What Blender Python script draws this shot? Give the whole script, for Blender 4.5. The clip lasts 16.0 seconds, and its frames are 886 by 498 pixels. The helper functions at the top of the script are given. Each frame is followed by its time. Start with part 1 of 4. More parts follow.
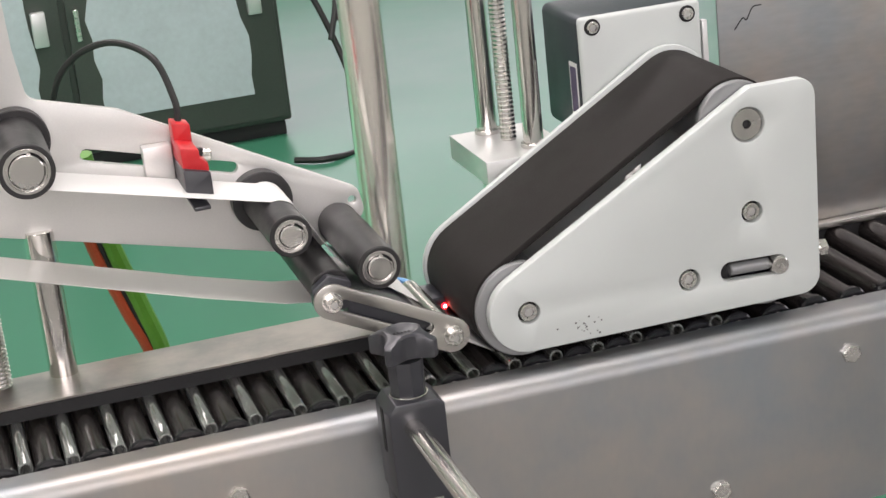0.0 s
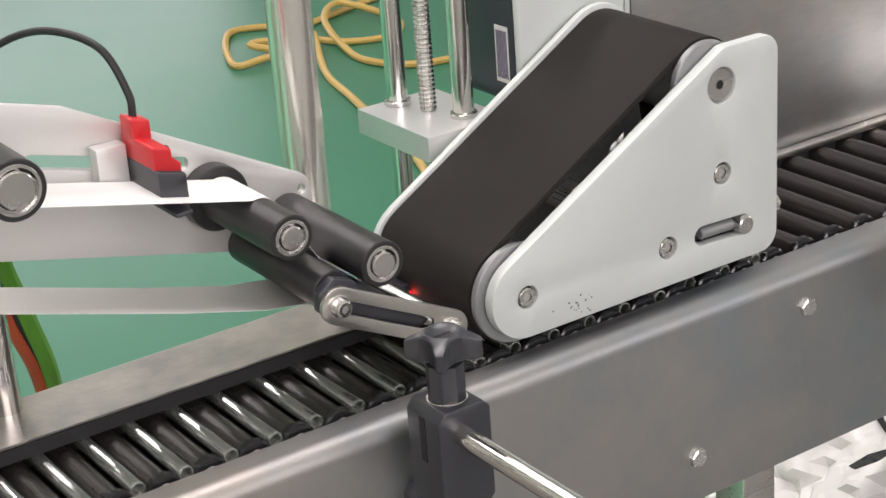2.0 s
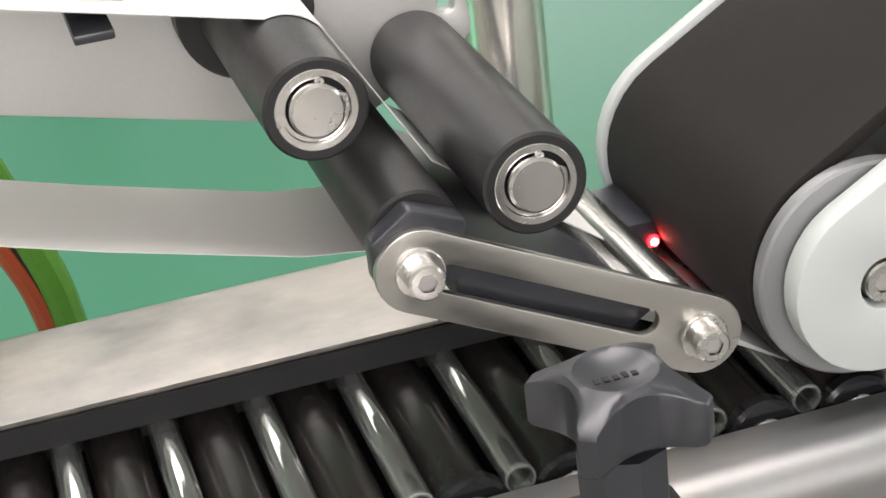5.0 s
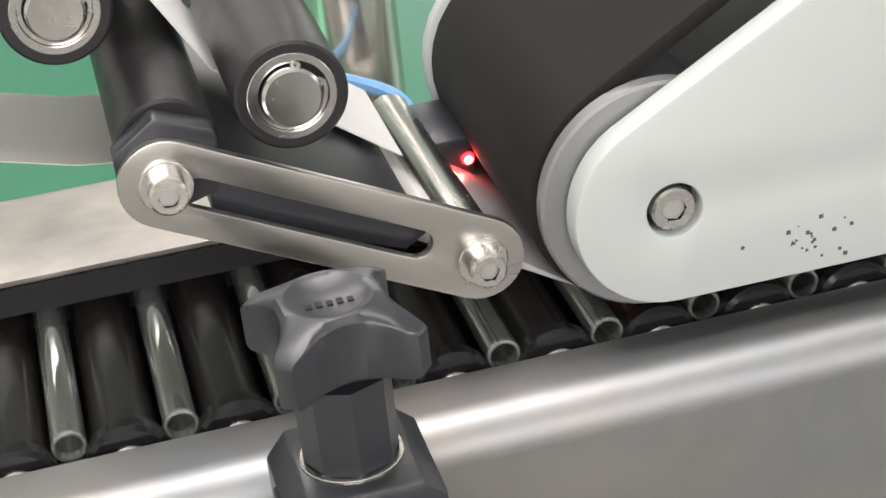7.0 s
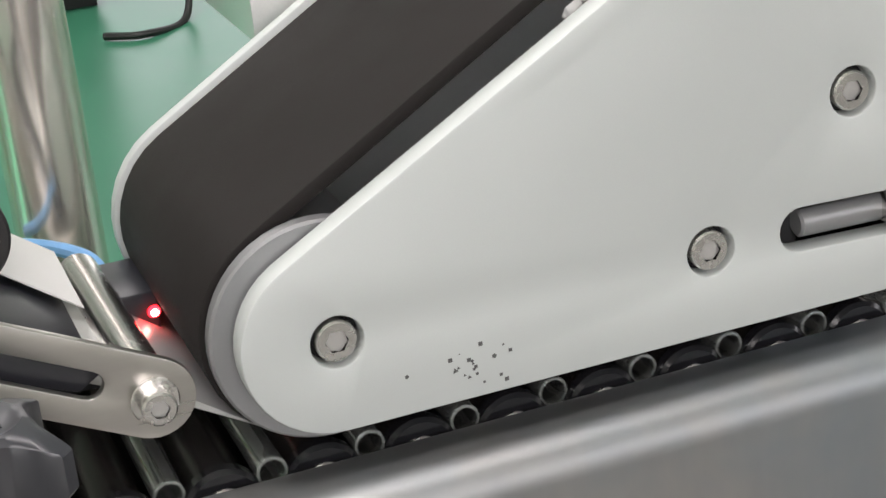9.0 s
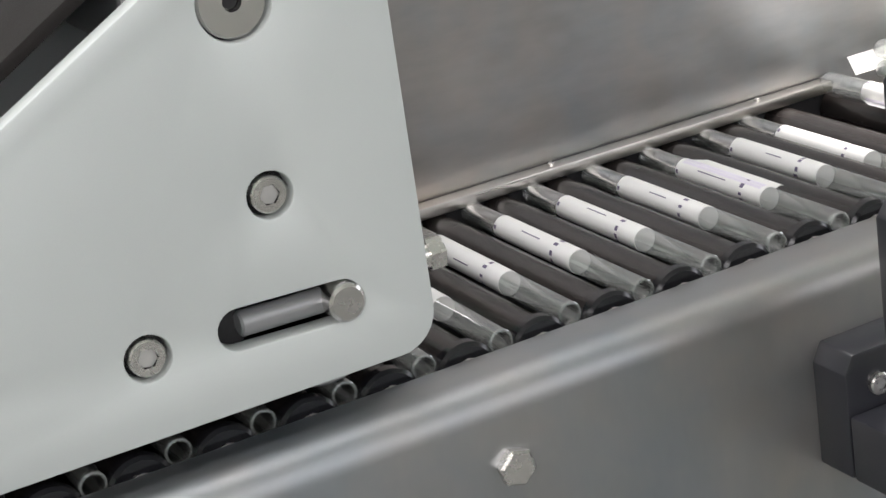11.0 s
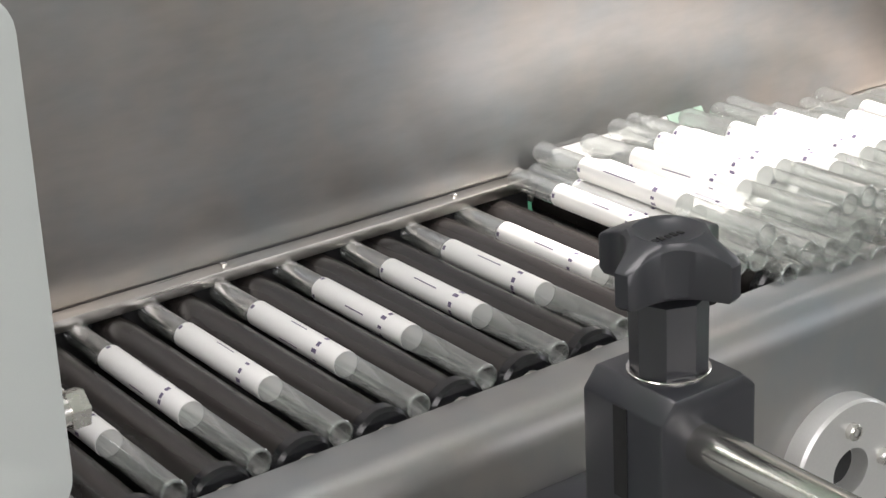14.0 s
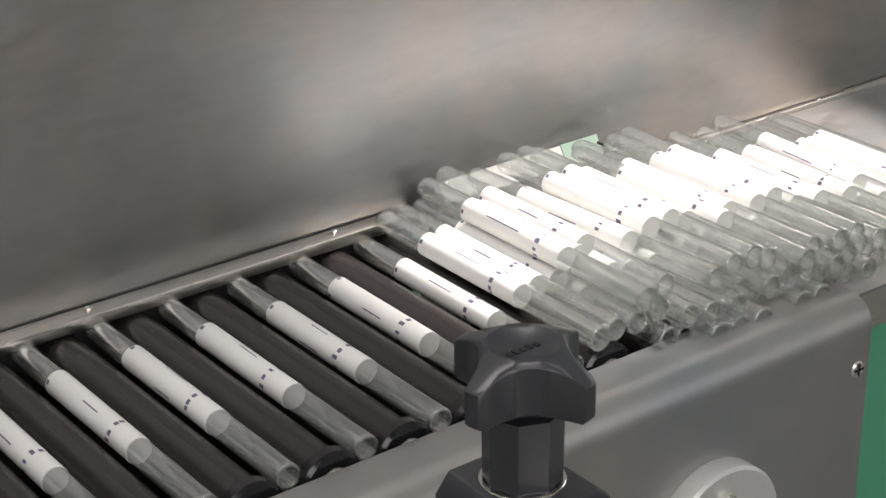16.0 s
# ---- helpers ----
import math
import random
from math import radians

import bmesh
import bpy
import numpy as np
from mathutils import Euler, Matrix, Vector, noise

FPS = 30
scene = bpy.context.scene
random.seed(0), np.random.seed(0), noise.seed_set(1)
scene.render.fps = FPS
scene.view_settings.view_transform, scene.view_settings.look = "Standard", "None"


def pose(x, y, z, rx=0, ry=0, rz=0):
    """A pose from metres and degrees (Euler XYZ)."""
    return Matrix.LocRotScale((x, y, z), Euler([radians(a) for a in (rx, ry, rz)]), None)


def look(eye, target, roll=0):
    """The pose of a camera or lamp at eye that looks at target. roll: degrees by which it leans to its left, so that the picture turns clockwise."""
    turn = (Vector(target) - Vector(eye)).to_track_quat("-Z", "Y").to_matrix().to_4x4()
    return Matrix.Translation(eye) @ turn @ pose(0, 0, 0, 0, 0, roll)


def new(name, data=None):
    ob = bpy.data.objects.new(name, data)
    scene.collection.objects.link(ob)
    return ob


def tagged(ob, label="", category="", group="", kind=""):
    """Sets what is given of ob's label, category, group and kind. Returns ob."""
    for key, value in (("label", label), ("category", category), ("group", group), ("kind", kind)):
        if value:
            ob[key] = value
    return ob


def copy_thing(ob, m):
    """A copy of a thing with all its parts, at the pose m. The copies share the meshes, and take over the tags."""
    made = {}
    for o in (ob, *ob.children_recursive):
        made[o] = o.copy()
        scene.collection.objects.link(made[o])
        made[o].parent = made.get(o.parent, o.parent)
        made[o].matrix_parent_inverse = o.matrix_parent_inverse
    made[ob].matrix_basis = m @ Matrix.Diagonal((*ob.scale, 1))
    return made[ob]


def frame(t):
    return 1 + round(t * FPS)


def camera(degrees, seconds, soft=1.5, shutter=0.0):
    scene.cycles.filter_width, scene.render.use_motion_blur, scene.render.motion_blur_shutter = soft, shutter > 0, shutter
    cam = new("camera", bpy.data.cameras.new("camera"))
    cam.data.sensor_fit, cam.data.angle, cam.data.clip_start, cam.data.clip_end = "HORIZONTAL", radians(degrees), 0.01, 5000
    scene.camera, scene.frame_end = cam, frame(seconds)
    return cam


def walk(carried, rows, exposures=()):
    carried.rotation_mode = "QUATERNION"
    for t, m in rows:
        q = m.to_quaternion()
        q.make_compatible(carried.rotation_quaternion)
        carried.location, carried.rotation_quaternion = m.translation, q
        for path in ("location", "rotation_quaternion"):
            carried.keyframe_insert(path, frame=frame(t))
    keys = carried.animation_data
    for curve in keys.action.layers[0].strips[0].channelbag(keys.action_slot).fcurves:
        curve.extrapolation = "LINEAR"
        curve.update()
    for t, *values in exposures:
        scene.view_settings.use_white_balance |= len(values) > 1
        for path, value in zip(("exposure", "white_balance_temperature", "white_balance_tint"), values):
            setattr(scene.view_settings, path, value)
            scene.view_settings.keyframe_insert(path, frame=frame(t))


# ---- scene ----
# Machine space: x along the conveyor, y away from the viewer, z up; its origin lies Z0 above the floor.
Z0 = 0.95
cam = camera(27.0, 16.0)
PATH = [
    (0, (-0.4447, -1.3958, 0.5492), 15.06, -18.30, -6.25),
    (0.5, (-0.6250, -1.2712, 0.5552), 20.85, -19.57, -4.02),
    (1, (-0.7617, -1.1459, 0.5838), 27.90, -21.59, -2.51),
    (1.5, (-0.7927, -1.1145, 0.5953), 32.68, -22.14, -2.98),
    (2, (-0.7872, -1.1001, 0.6032), 32.83, -22.35, -4.44),
    (2.5, (-0.7346, -1.0850, 0.5974), 28.59, -23.13, -5.54),
    (3, (-0.7163, -1.0011, 0.5553), 27.54, -24.46, -5.36),
    (3.2, (-0.7000, -0.9150, 0.5500), 27.49, -26.10, -7.39),
    (3.75, (-0.6000, -0.8000, 0.4750), 26.04, -25.38, -7.20),
    (4.5, (-0.4000, -0.6200, 0.3600), 20.71, -25.36, -7.00),
    (5.3, (-0.2280, -0.4970, 0.2960), 11.12, -27.34, -6.85),
    (5.5, (-0.1993, -0.4990, 0.2919), 10.38, -29.32, -6.84),
    (6, (-0.2015, -0.5086, 0.2956), 12.92, -29.98, -6.13),
    (6.5, (-0.1977, -0.5153, 0.2948), 12.99, -28.18, -5.64),
    (7, (-0.1880, -0.5180, 0.2910), 11.73, -28.46, -6.35),
    (7.5, (-0.1838, -0.5191, 0.2894), 12.53, -28.71, -5.83),
    (8, (-0.1797, -0.5246, 0.2924), 13.40, -28.02, -5.41),
    (8.5, (-0.1680, -0.5410, 0.2860), 16.81, -24.91, -4.97),
    (9, (-0.1530, -0.5680, 0.2720), 18.97, -22.30, -5.79),
    (9.5, (-0.0600, -0.6280, 0.2670), 14.91, -23.11, -8.29),
    (9.7, (-0.0380, -0.6380, 0.2670), 16.70, -22.06, -8.73),
    (11.8, (-0.0210, -0.6620, 0.2665), 26.43, -19.24, -8.04),
    (12, (-0.0200, -0.6600, 0.2655), 26.94, -18.99, -7.70),
    (12.5, (-0.0164, -0.6532, 0.2641), 28.61, -18.08, -7.44),
    (13, (-0.0110, -0.6367, 0.2743), 30.01, -17.72, -6.93),
    (13.5, (0.0141, -0.6044, 0.2896), 31.55, -18.81, -6.26),
    (14, (0.0487, -0.5579, 0.2958), 34.97, -21.83, -3.09),
    (14.5, (0.0701, -0.5556, 0.3326), 35.68, -23.97, -2.15),
    (15, (0.0850, -0.5508, 0.3437), 36.29, -24.15, -1.38),
    (15.5, (0.0975, -0.5436, 0.3473), 35.99, -24.62, -1.32),
    (16, (0.1074, -0.5349, 0.3497), 36.84, -24.95, -0.79),
]


def facing(yaw, pitch):
    a, b = radians(yaw), radians(pitch)
    return Vector((math.sin(a) * math.cos(b), math.cos(a) * math.cos(b), math.sin(b)))


def path_pose(eye, yaw, pitch, roll):
    e = Vector(eye) + Vector((0, 0, Z0))
    return look(e, e + facing(yaw, pitch), roll)


EXPOSURES = [(0, 0.08, 6750, 20), (3.2, 0.08, 6750, 19), (5.3, 0.34, 6750, 17), (8.2, 0.32, 6750, 17), (9.0, 0.04, 6700, 17), (9.5, -0.12, 6650, 16), (11.8, -0.12, 6450, 15), (13, -0.12, 6500, 15), (14, -0.18, 6600, 15), (16, -0.62, 6700, 16)]
walk(cam, [(t, path_pose(e, a, b, c)) for t, e, a, b, c in PATH], EXPOSURES)

# ---- light ----
world = bpy.data.worlds.new("world")
scene.world = world
world.use_nodes = True
wn = world.node_tree
sky = wn.nodes.new("ShaderNodeTexSky")
sky.sky_type = "NISHITA"
sky.sun_disc = False
sky.sun_elevation, sky.sun_rotation = radians(60), radians(90)
wn.links.new(sky.outputs[0], wn.nodes["Background"].inputs[0])
wn.nodes["Background"].inputs[1].default_value = 0.12
scene.view_settings.exposure = 0.0


def window_light(eye, target, w, h, power, tint=(1, 0.98, 0.95)):
    d = bpy.data.lights.new("window_daylight", "AREA")
    d.shape, d.size, d.size_y, d.energy, d.color = "RECTANGLE", w, h, power, tint
    ob = new("window_daylight", d)
    ob.matrix_world = look(eye, target)
    return ob


window_light((-1.2, -3.95, 2.6), (-1.2, 0, 1.2), 3.2, 1.7, 97)
window_light((3.1, -3.95, 2.6), (3.1, 0, 1.2), 2.3, 1.7, 38)
window_light((6.95, 1.0, 2.6), (0, 1.0, 1.0), 4.2, 1.7, 60)
window_light((1.2, 7.95, 1.3), (1.2, 0, 1.1), 5.2, 1.5, 50)
window_light((-0.4, 0.2, 4.22), (-0.4, 0.2, 0), 3.0, 1.2, 95)
window_light((-0.4, 3.6, 4.22), (-0.4, 3.6, 0), 3.0, 1.2, 95)
sun = bpy.data.lights.new("sun", "SUN")
sun.energy, sun.angle, sun.color = 11.0, radians(0.6), (1.0, 0.95, 0.88)
sun_ob = new("sun", sun)
sun_ob.matrix_world = look((2.0, 0.0, 3.464), (0, 0, 0))

# ---- materials ----


def material(name, base, rough=0.5, metal=0.0, var=0.06, scale=40.0, bump=0.0, fine=400.0, stretch=None, rvar=0.08, spec=None, islands=0.0):
    """Noise at two scales on colour and roughness, fine relief; stretch draws the grain out along an axis."""
    m = bpy.data.materials.new(name)
    m.use_nodes = True
    nt = m.node_tree
    b = nt.nodes["Principled BSDF"]
    b.inputs["Metallic"].default_value = metal
    b.inputs["Roughness"].default_value = rough
    if spec is not None:
        b.inputs["Specular IOR Level"].default_value = spec
    tc = nt.nodes.new("ShaderNodeTexCoord")
    mp = nt.nodes.new("ShaderNodeMapping")
    mp.inputs["Scale"].default_value = stretch or (1, 1, 1)
    nt.links.new(tc.outputs["Object"], mp.inputs[0])
    n1, n2 = nt.nodes.new("ShaderNodeTexNoise"), nt.nodes.new("ShaderNodeTexNoise")
    n1.inputs["Scale"].default_value, n1.inputs["Detail"].default_value = scale, 4
    n2.inputs["Scale"].default_value, n2.inputs["Detail"].default_value = fine, 3
    nt.links.new(tc.outputs["Object"], n1.inputs["Vector"])
    nt.links.new(mp.outputs[0], n2.inputs["Vector"])
    mix = nt.nodes.new("ShaderNodeMath")
    mix.operation = "MULTIPLY_ADD"
    mix.inputs[1].default_value = 0.5
    half = nt.nodes.new("ShaderNodeMath")
    half.operation = "MULTIPLY"
    half.inputs[1].default_value = 0.5
    nt.links.new(n2.outputs["Fac"], half.inputs[0])
    nt.links.new(n1.outputs["Fac"], mix.inputs[0])
    nt.links.new(half.outputs[0], mix.inputs[2])
    ramp = nt.nodes.new("ShaderNodeMapRange")
    ramp.inputs["From Min"].default_value, ramp.inputs["From Max"].default_value = 0.3, 0.7
    ramp.inputs["To Min"].default_value, ramp.inputs["To Max"].default_value = 1 - var, 1 + var
    nt.links.new(mix.outputs[0], ramp.inputs["Value"])
    col = nt.nodes.new("ShaderNodeVectorMath")
    col.operation = "SCALE"
    col.inputs[0].default_value = base
    nt.links.new(ramp.outputs[0], col.inputs["Scale"])
    nt.links.new(col.outputs[0], b.inputs["Base Color"])
    rr = nt.nodes.new("ShaderNodeMapRange")
    rr.inputs["From Min"].default_value, rr.inputs["From Max"].default_value = 0.3, 0.7
    rr.inputs["To Min"].default_value, rr.inputs["To Max"].default_value = max(0.02, rough - rvar), min(1, rough + rvar)
    nt.links.new(mix.outputs[0], rr.inputs["Value"])
    nt.links.new(rr.outputs[0], b.inputs["Roughness"])
    if bump:
        bp = nt.nodes.new("ShaderNodeBump")
        bp.inputs["Strength"].default_value, bp.inputs["Distance"].default_value = bump, 0.0005
        nt.links.new(n2.outputs["Fac"], bp.inputs["Height"])
        nt.links.new(bp.outputs[0], b.inputs["Normal"])
    return m


def glass_material(name, tint, milk):
    """Thin clear glass: gloss by Fresnel over a see-through body with a trace of milkiness."""
    m = bpy.data.materials.new(name)
    m.use_nodes = True
    nt = m.node_tree
    nt.nodes.remove(nt.nodes["Principled BSDF"])
    see, gloss, dif = nt.nodes.new("ShaderNodeBsdfTransparent"), nt.nodes.new("ShaderNodeBsdfGlossy"), nt.nodes.new("ShaderNodeBsdfDiffuse")
    see.inputs[0].default_value, dif.inputs[0].default_value = (*tint, 1), (0.80, 0.84, 0.80, 1)
    gloss.inputs["Roughness"].default_value = 0.11
    lw = nt.nodes.new("ShaderNodeLayerWeight")
    lw.inputs["Blend"].default_value = 0.36
    fr = nt.nodes.new("ShaderNodeMath")
    fr.operation, fr.use_clamp = "MULTIPLY_ADD", True
    fr.inputs[1].default_value, fr.inputs[2].default_value = 0.80, 0.09
    nt.links.new(lw.outputs["Facing"], fr.inputs[0])
    body, top = nt.nodes.new("ShaderNodeMixShader"), nt.nodes.new("ShaderNodeMixShader")
    body.inputs[0].default_value = milk
    nt.links.new(see.outputs[0], body.inputs[1]), nt.links.new(dif.outputs[0], body.inputs[2])
    nt.links.new(fr.outputs[0], top.inputs[0])
    nt.links.new(body.outputs[0], top.inputs[1]), nt.links.new(gloss.outputs[0], top.inputs[2])
    nt.links.new(top.outputs[0], nt.nodes["Material Output"].inputs[0])
    return m


def glow_material(name, tint, strength):
    m = bpy.data.materials.new(name)
    m.use_nodes = True
    b = m.node_tree.nodes["Principled BSDF"]
    b.inputs["Emission Color"].default_value = (*tint, 1)
    b.inputs["Emission Strength"].default_value = strength
    b.inputs["Base Color"].default_value = (*tint, 1)
    return m


STEEL = material("brushed_stainless", (0.60, 0.575, 0.54), 0.30, 1.0, 0.05, 9, 0.05, 260, (0.05, 1, 1.6), 0.06)
STEEL_FACE = material("satin_stainless", (0.41, 0.405, 0.40), 0.50, 1.0, 0.05, 7, 0.0, 240, (1.0, 1, 0.3), 0.06)
GREY_SLAB = material("worn_grey_aisle_floor", (0.25, 0.25, 0.24), 0.6, 0, 0.12, 1.1, 0.05, 60)
STEEL_WALL = material("scuffed_stainless", (0.47, 0.455, 0.435), 0.44, 1.0, 0.10, 9, 0.02, 160, (0.3, 1, 1.0), 0.07)
DECK = material("dull_stainless_deck", (0.41, 0.39, 0.37), 0.36, 1.0, 0.10, 16, 0.02, 220, (0.3, 1, 1), 0.08)


def mottle(m, first, second, scale):
    """Cloudy painted reflections, and stains on the deck: the base colour drifts between two shades."""
    nt = m.node_tree
    col = next(n for n in nt.nodes if n.type == "VECT_MATH")
    tc = next(n for n in nt.nodes if n.type == "TEX_COORD")
    noise_ = nt.nodes.new("ShaderNodeTexNoise")
    noise_.inputs["Scale"].default_value, noise_.inputs["Detail"].default_value = scale, 5
    noise_.inputs["Roughness"].default_value = 0.62
    nt.links.new(tc.outputs["Object"], noise_.inputs["Vector"])
    ramp = nt.nodes.new("ShaderNodeValToRGB")
    ramp.color_ramp.elements[0].position, ramp.color_ramp.elements[1].position = 0.36, 0.64
    ramp.color_ramp.elements[0].color, ramp.color_ramp.elements[1].color = (*first, 1), (*second, 1)
    nt.links.new(noise_.outputs["Fac"], ramp.inputs[0])
    nt.links.new(ramp.outputs[0], col.inputs[0])


mottle(STEEL_WALL, (0.41, 0.435, 0.455), (0.51, 0.465, 0.43), 7)
mottle(STEEL_FACE, (0.325, 0.36, 0.385), (0.455, 0.42, 0.385), 4.5)
mottle(DECK, (0.35, 0.34, 0.325), (0.50, 0.46, 0.42), 16)
CHROME = material("polished_steel", (0.76, 0.735, 0.70), 0.17, 1.0, 0.03, 30, 0, 300, None, 0.04)
COLUMN = material("satin_steel_column", (0.82, 0.78, 0.72), 0.20, 0.8, 0.04, 12, 0.02, 300, (1, 1, 0.1), 0.05)
TURNED = material("turned_steel", (0.68, 0.66, 0.64), 0.24, 1.0, 0.02, 60, 0.0, 300, None, 0.06)
SCREW = material("zinc_screw", (0.78, 0.76, 0.73), 0.26, 1.0, 0.03, 60, 0.0, 300)
ALU = material("sandblasted_aluminium", (0.61, 0.645, 0.63), 0.55, 0.15, 0.025, 25, 0.12, 1600, None, 0.05)
ALU_BRIGHT = material("milled_aluminium", (0.74, 0.74, 0.73), 0.36, 0.6, 0.04, 30, 0.05, 800)
PULLEY = material("grey_anodised_pulley", (0.33, 0.335, 0.34), 0.42, 0.55, 0.04, 30, 0.04, 700)
ARM_PAINT = material("satin_grey_plate", (0.70, 0.69, 0.67), 0.40, 0.45, 0.04, 14, 0.05, 600)
RUBBER = material("black_rubber", (0.024, 0.023, 0.024), 0.40, 0, 0.18, 60, 0.15, 900)
BELT = material("black_foam_belt", (0.014, 0.0115, 0.0105), 0.72, 0, 0.12, 40, 0.25, 1400, None, 0.06, 0.3)
ROLLER = material("dark_grey_roller_sleeve", (0.024, 0.021, 0.020), 0.24, 0, 0.05, 30, 0.0, 200, None, 0.04, 0.40)
RING = material("glossy_black_ring", (0.012, 0.012, 0.014), 0.16, 0, 0.1, 90, 0.03, 600, None, 0.05)
SOCKET = material("steel_socket", (0.66, 0.65, 0.63), 0.38, 0.7, 0.04, 60)
PLASTIC = material("black_moulded_plastic", (0.027, 0.028, 0.035), 0.36, 0, 0.05, 30, 0.015, 900, None, 0.04, 0.8)
RED = material("red_plastic", (0.62, 0.025, 0.03), 0.35, 0, 0.08, 100, 0.05, 900)
PAPER = material("white_label_paper", (0.80, 0.80, 0.78), 0.55, 0, 0.02, 60, 0.03, 900)
LINER = material("glassine_liner", (0.70, 0.685, 0.65), 0.38, 0.05, 0.03, 12, 0.0, 120)
PALEGREEN = material("pale_green_card", (0.42, 0.58, 0.48), 0.5, 0, 0.05, 60)
LILAC = material("pale_lilac_print", (0.70, 0.665, 0.755), 0.55, 0, 0.05, 90)
INK = material("violet_black_print", (0.13, 0.11, 0.18), 0.6)
GLASS = glass_material("clear_tube_glass", (0.955, 0.97, 0.965), 0.095)
RIM = glass_material("ground_glass_mouth", (0.90, 0.93, 0.92), 0.13)
FLOOR = material("green_epoxy_floor", (0.046, 0.225, 0.132), 0.36, 0, 0.07, 0.9, 0.0, 5, None, 0.04)
WALLPAINT = material("off_white_wall", (0.72, 0.72, 0.68), 0.8, 0, 0.05, 2, 0.05, 120)
CEILPAINT = material("white_ceiling", (0.78, 0.78, 0.76), 0.85, 0, 0.03, 2, 0.02, 100)
CABINET = material("olive_grey_cabinet", (0.075, 0.085, 0.075), 0.42, 0.1, 0.12, 5, 0.05, 200)
FILM = material("pale_blue_film", (0.50, 0.58, 0.60), 0.35, 0, 0.08, 8, 0.1, 60)
CABLE = material("black_cable", (0.018, 0.018, 0.018), 0.5, 0, 0.1, 80)
YELLOW = material("yellow_hose", (0.68, 0.44, 0.13), 0.45, 0, 0.10, 30)
GREENHOSE = material("green_hose", (0.10, 0.30, 0.03), 0.4, 0, 0.1, 40)
REDHOSE = material("orange_red_hose", (0.50, 0.08, 0.03), 0.4, 0, 0.1, 40)
BLUEHOSE = material("light_blue_hose", (0.20, 0.45, 0.80), 0.35, 0, 0.06, 60)
MOTOR = material("dark_blue_grey_housing", (0.045, 0.055, 0.065), 0.4, 0.2, 0.1, 30, 0.08, 800)
BAG = material("white_film_bag", (0.74, 0.72, 0.70), 0.25, 0, 0.06, 9, 0.1, 40)
BAGPRINT = material("dark_bag_print", (0.05, 0.05, 0.055), 0.3)
LED = glow_material("red_led", (1.0, 0.006, 0.008), 26.0)
LEDCORE = glow_material("red_led_core", (1.0, 0.55, 0.45), 12.0)
CHIP = material("grey_paint_chip", (0.10, 0.10, 0.10), 0.6)
# near-black for small dark parts; also paints the shade inside holes and gaps
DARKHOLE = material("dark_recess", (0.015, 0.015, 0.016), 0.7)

# ---- mesh helpers ----
ORIGIN = {}


def finish(bm, angle=0.6):
    bmesh.ops.recalc_face_normals(bm, faces=bm.faces[:])
    for f in bm.faces:
        f.smooth = True
    for e in bm.edges:
        e.smooth = not (len(e.link_faces) == 2 and e.calc_face_angle(0) > angle)
    return bm


def thing(name, at, label, category, group="", kind=""):
    ob = new(name)
    ob.empty_display_size = 0.02
    ob.location = Vector(at) + Vector((0, 0, Z0))
    ORIGIN[ob.name] = Vector(at)
    return tagged(ob, label, category, group, kind)


def part(name, bm, mat, parent, label=""):
    """One mesh under a thing or a part; the bmesh is in machine space."""
    o = ORIGIN.get(parent.name, Vector((0, 0, 0)))
    bmesh.ops.translate(bm, verts=bm.verts[:], vec=-o)
    finish(bm)
    me = bpy.data.meshes.new(name)
    bm.to_mesh(me)
    bm.free()
    me.materials.append(mat)
    ob = new(name, me)
    ob.parent = parent
    ORIGIN[ob.name] = o
    return tagged(ob, label)


def solid(name, bm, mat, label, category="", kind="", group=""):
    """One top-level mesh, in machine space."""
    finish(bm)
    me = bpy.data.meshes.new(name)
    bm.to_mesh(me)
    bm.free()
    me.materials.append(mat)
    ob = new(name, me)
    ob.location = (0, 0, Z0)
    ORIGIN[ob.name] = Vector((0, 0, 0))
    return tagged(ob, label, category, group, kind)


def box(x0, x1, y0, y1, z0, z1, bev=0.001, seg=2, bm=None):
    bm = bm or bmesh.new()
    made = bmesh.ops.create_cube(bm, size=1)["verts"]
    for v in made:
        v.co = Vector((x0 + (v.co.x + 0.5) * (x1 - x0), y0 + (v.co.y + 0.5) * (y1 - y0), z0 + (v.co.z + 0.5) * (z1 - z0)))
    if bev:
        ed = list({e for v in made for e in v.link_edges})
        bmesh.ops.bevel(bm, geom=ed, offset=bev, segments=seg, affect="EDGES", profile=0.5)
    return bm


def lathe(p0, p1, profile, seg=28, bm=None, closed=False):
    """Turns (along, radius) points about the axis from p0 to p1 (along in metres from p0)."""
    bm = bm or bmesh.new()
    p0, p1 = Vector(p0), Vector(p1)
    ax = (p1 - p0).normalized()
    u = ax.orthogonal().normalized()
    w = ax.cross(u)
    rings = []
    for a, r in profile:
        if r < 1e-6:
            rings.append([bm.verts.new(p0 + ax * a)])
        else:
            rings.append([bm.verts.new(p0 + ax * a + (u * math.cos(k * math.tau / seg) + w * math.sin(k * math.tau / seg)) * r) for k in range(seg)])
    pairs = list(zip(rings, rings[1:]))
    if closed:
        pairs.append((rings[-1], rings[0]))
    for a, b in pairs:
        for k in range(seg):
            k2 = (k + 1) % seg
            q = [a[k % len(a)], a[k2 % len(a)], b[k2 % len(b)], b[k % len(b)]]
            q = list(dict.fromkeys(q))
            if len(q) > 2:
                bm.faces.new(q)
    return bm


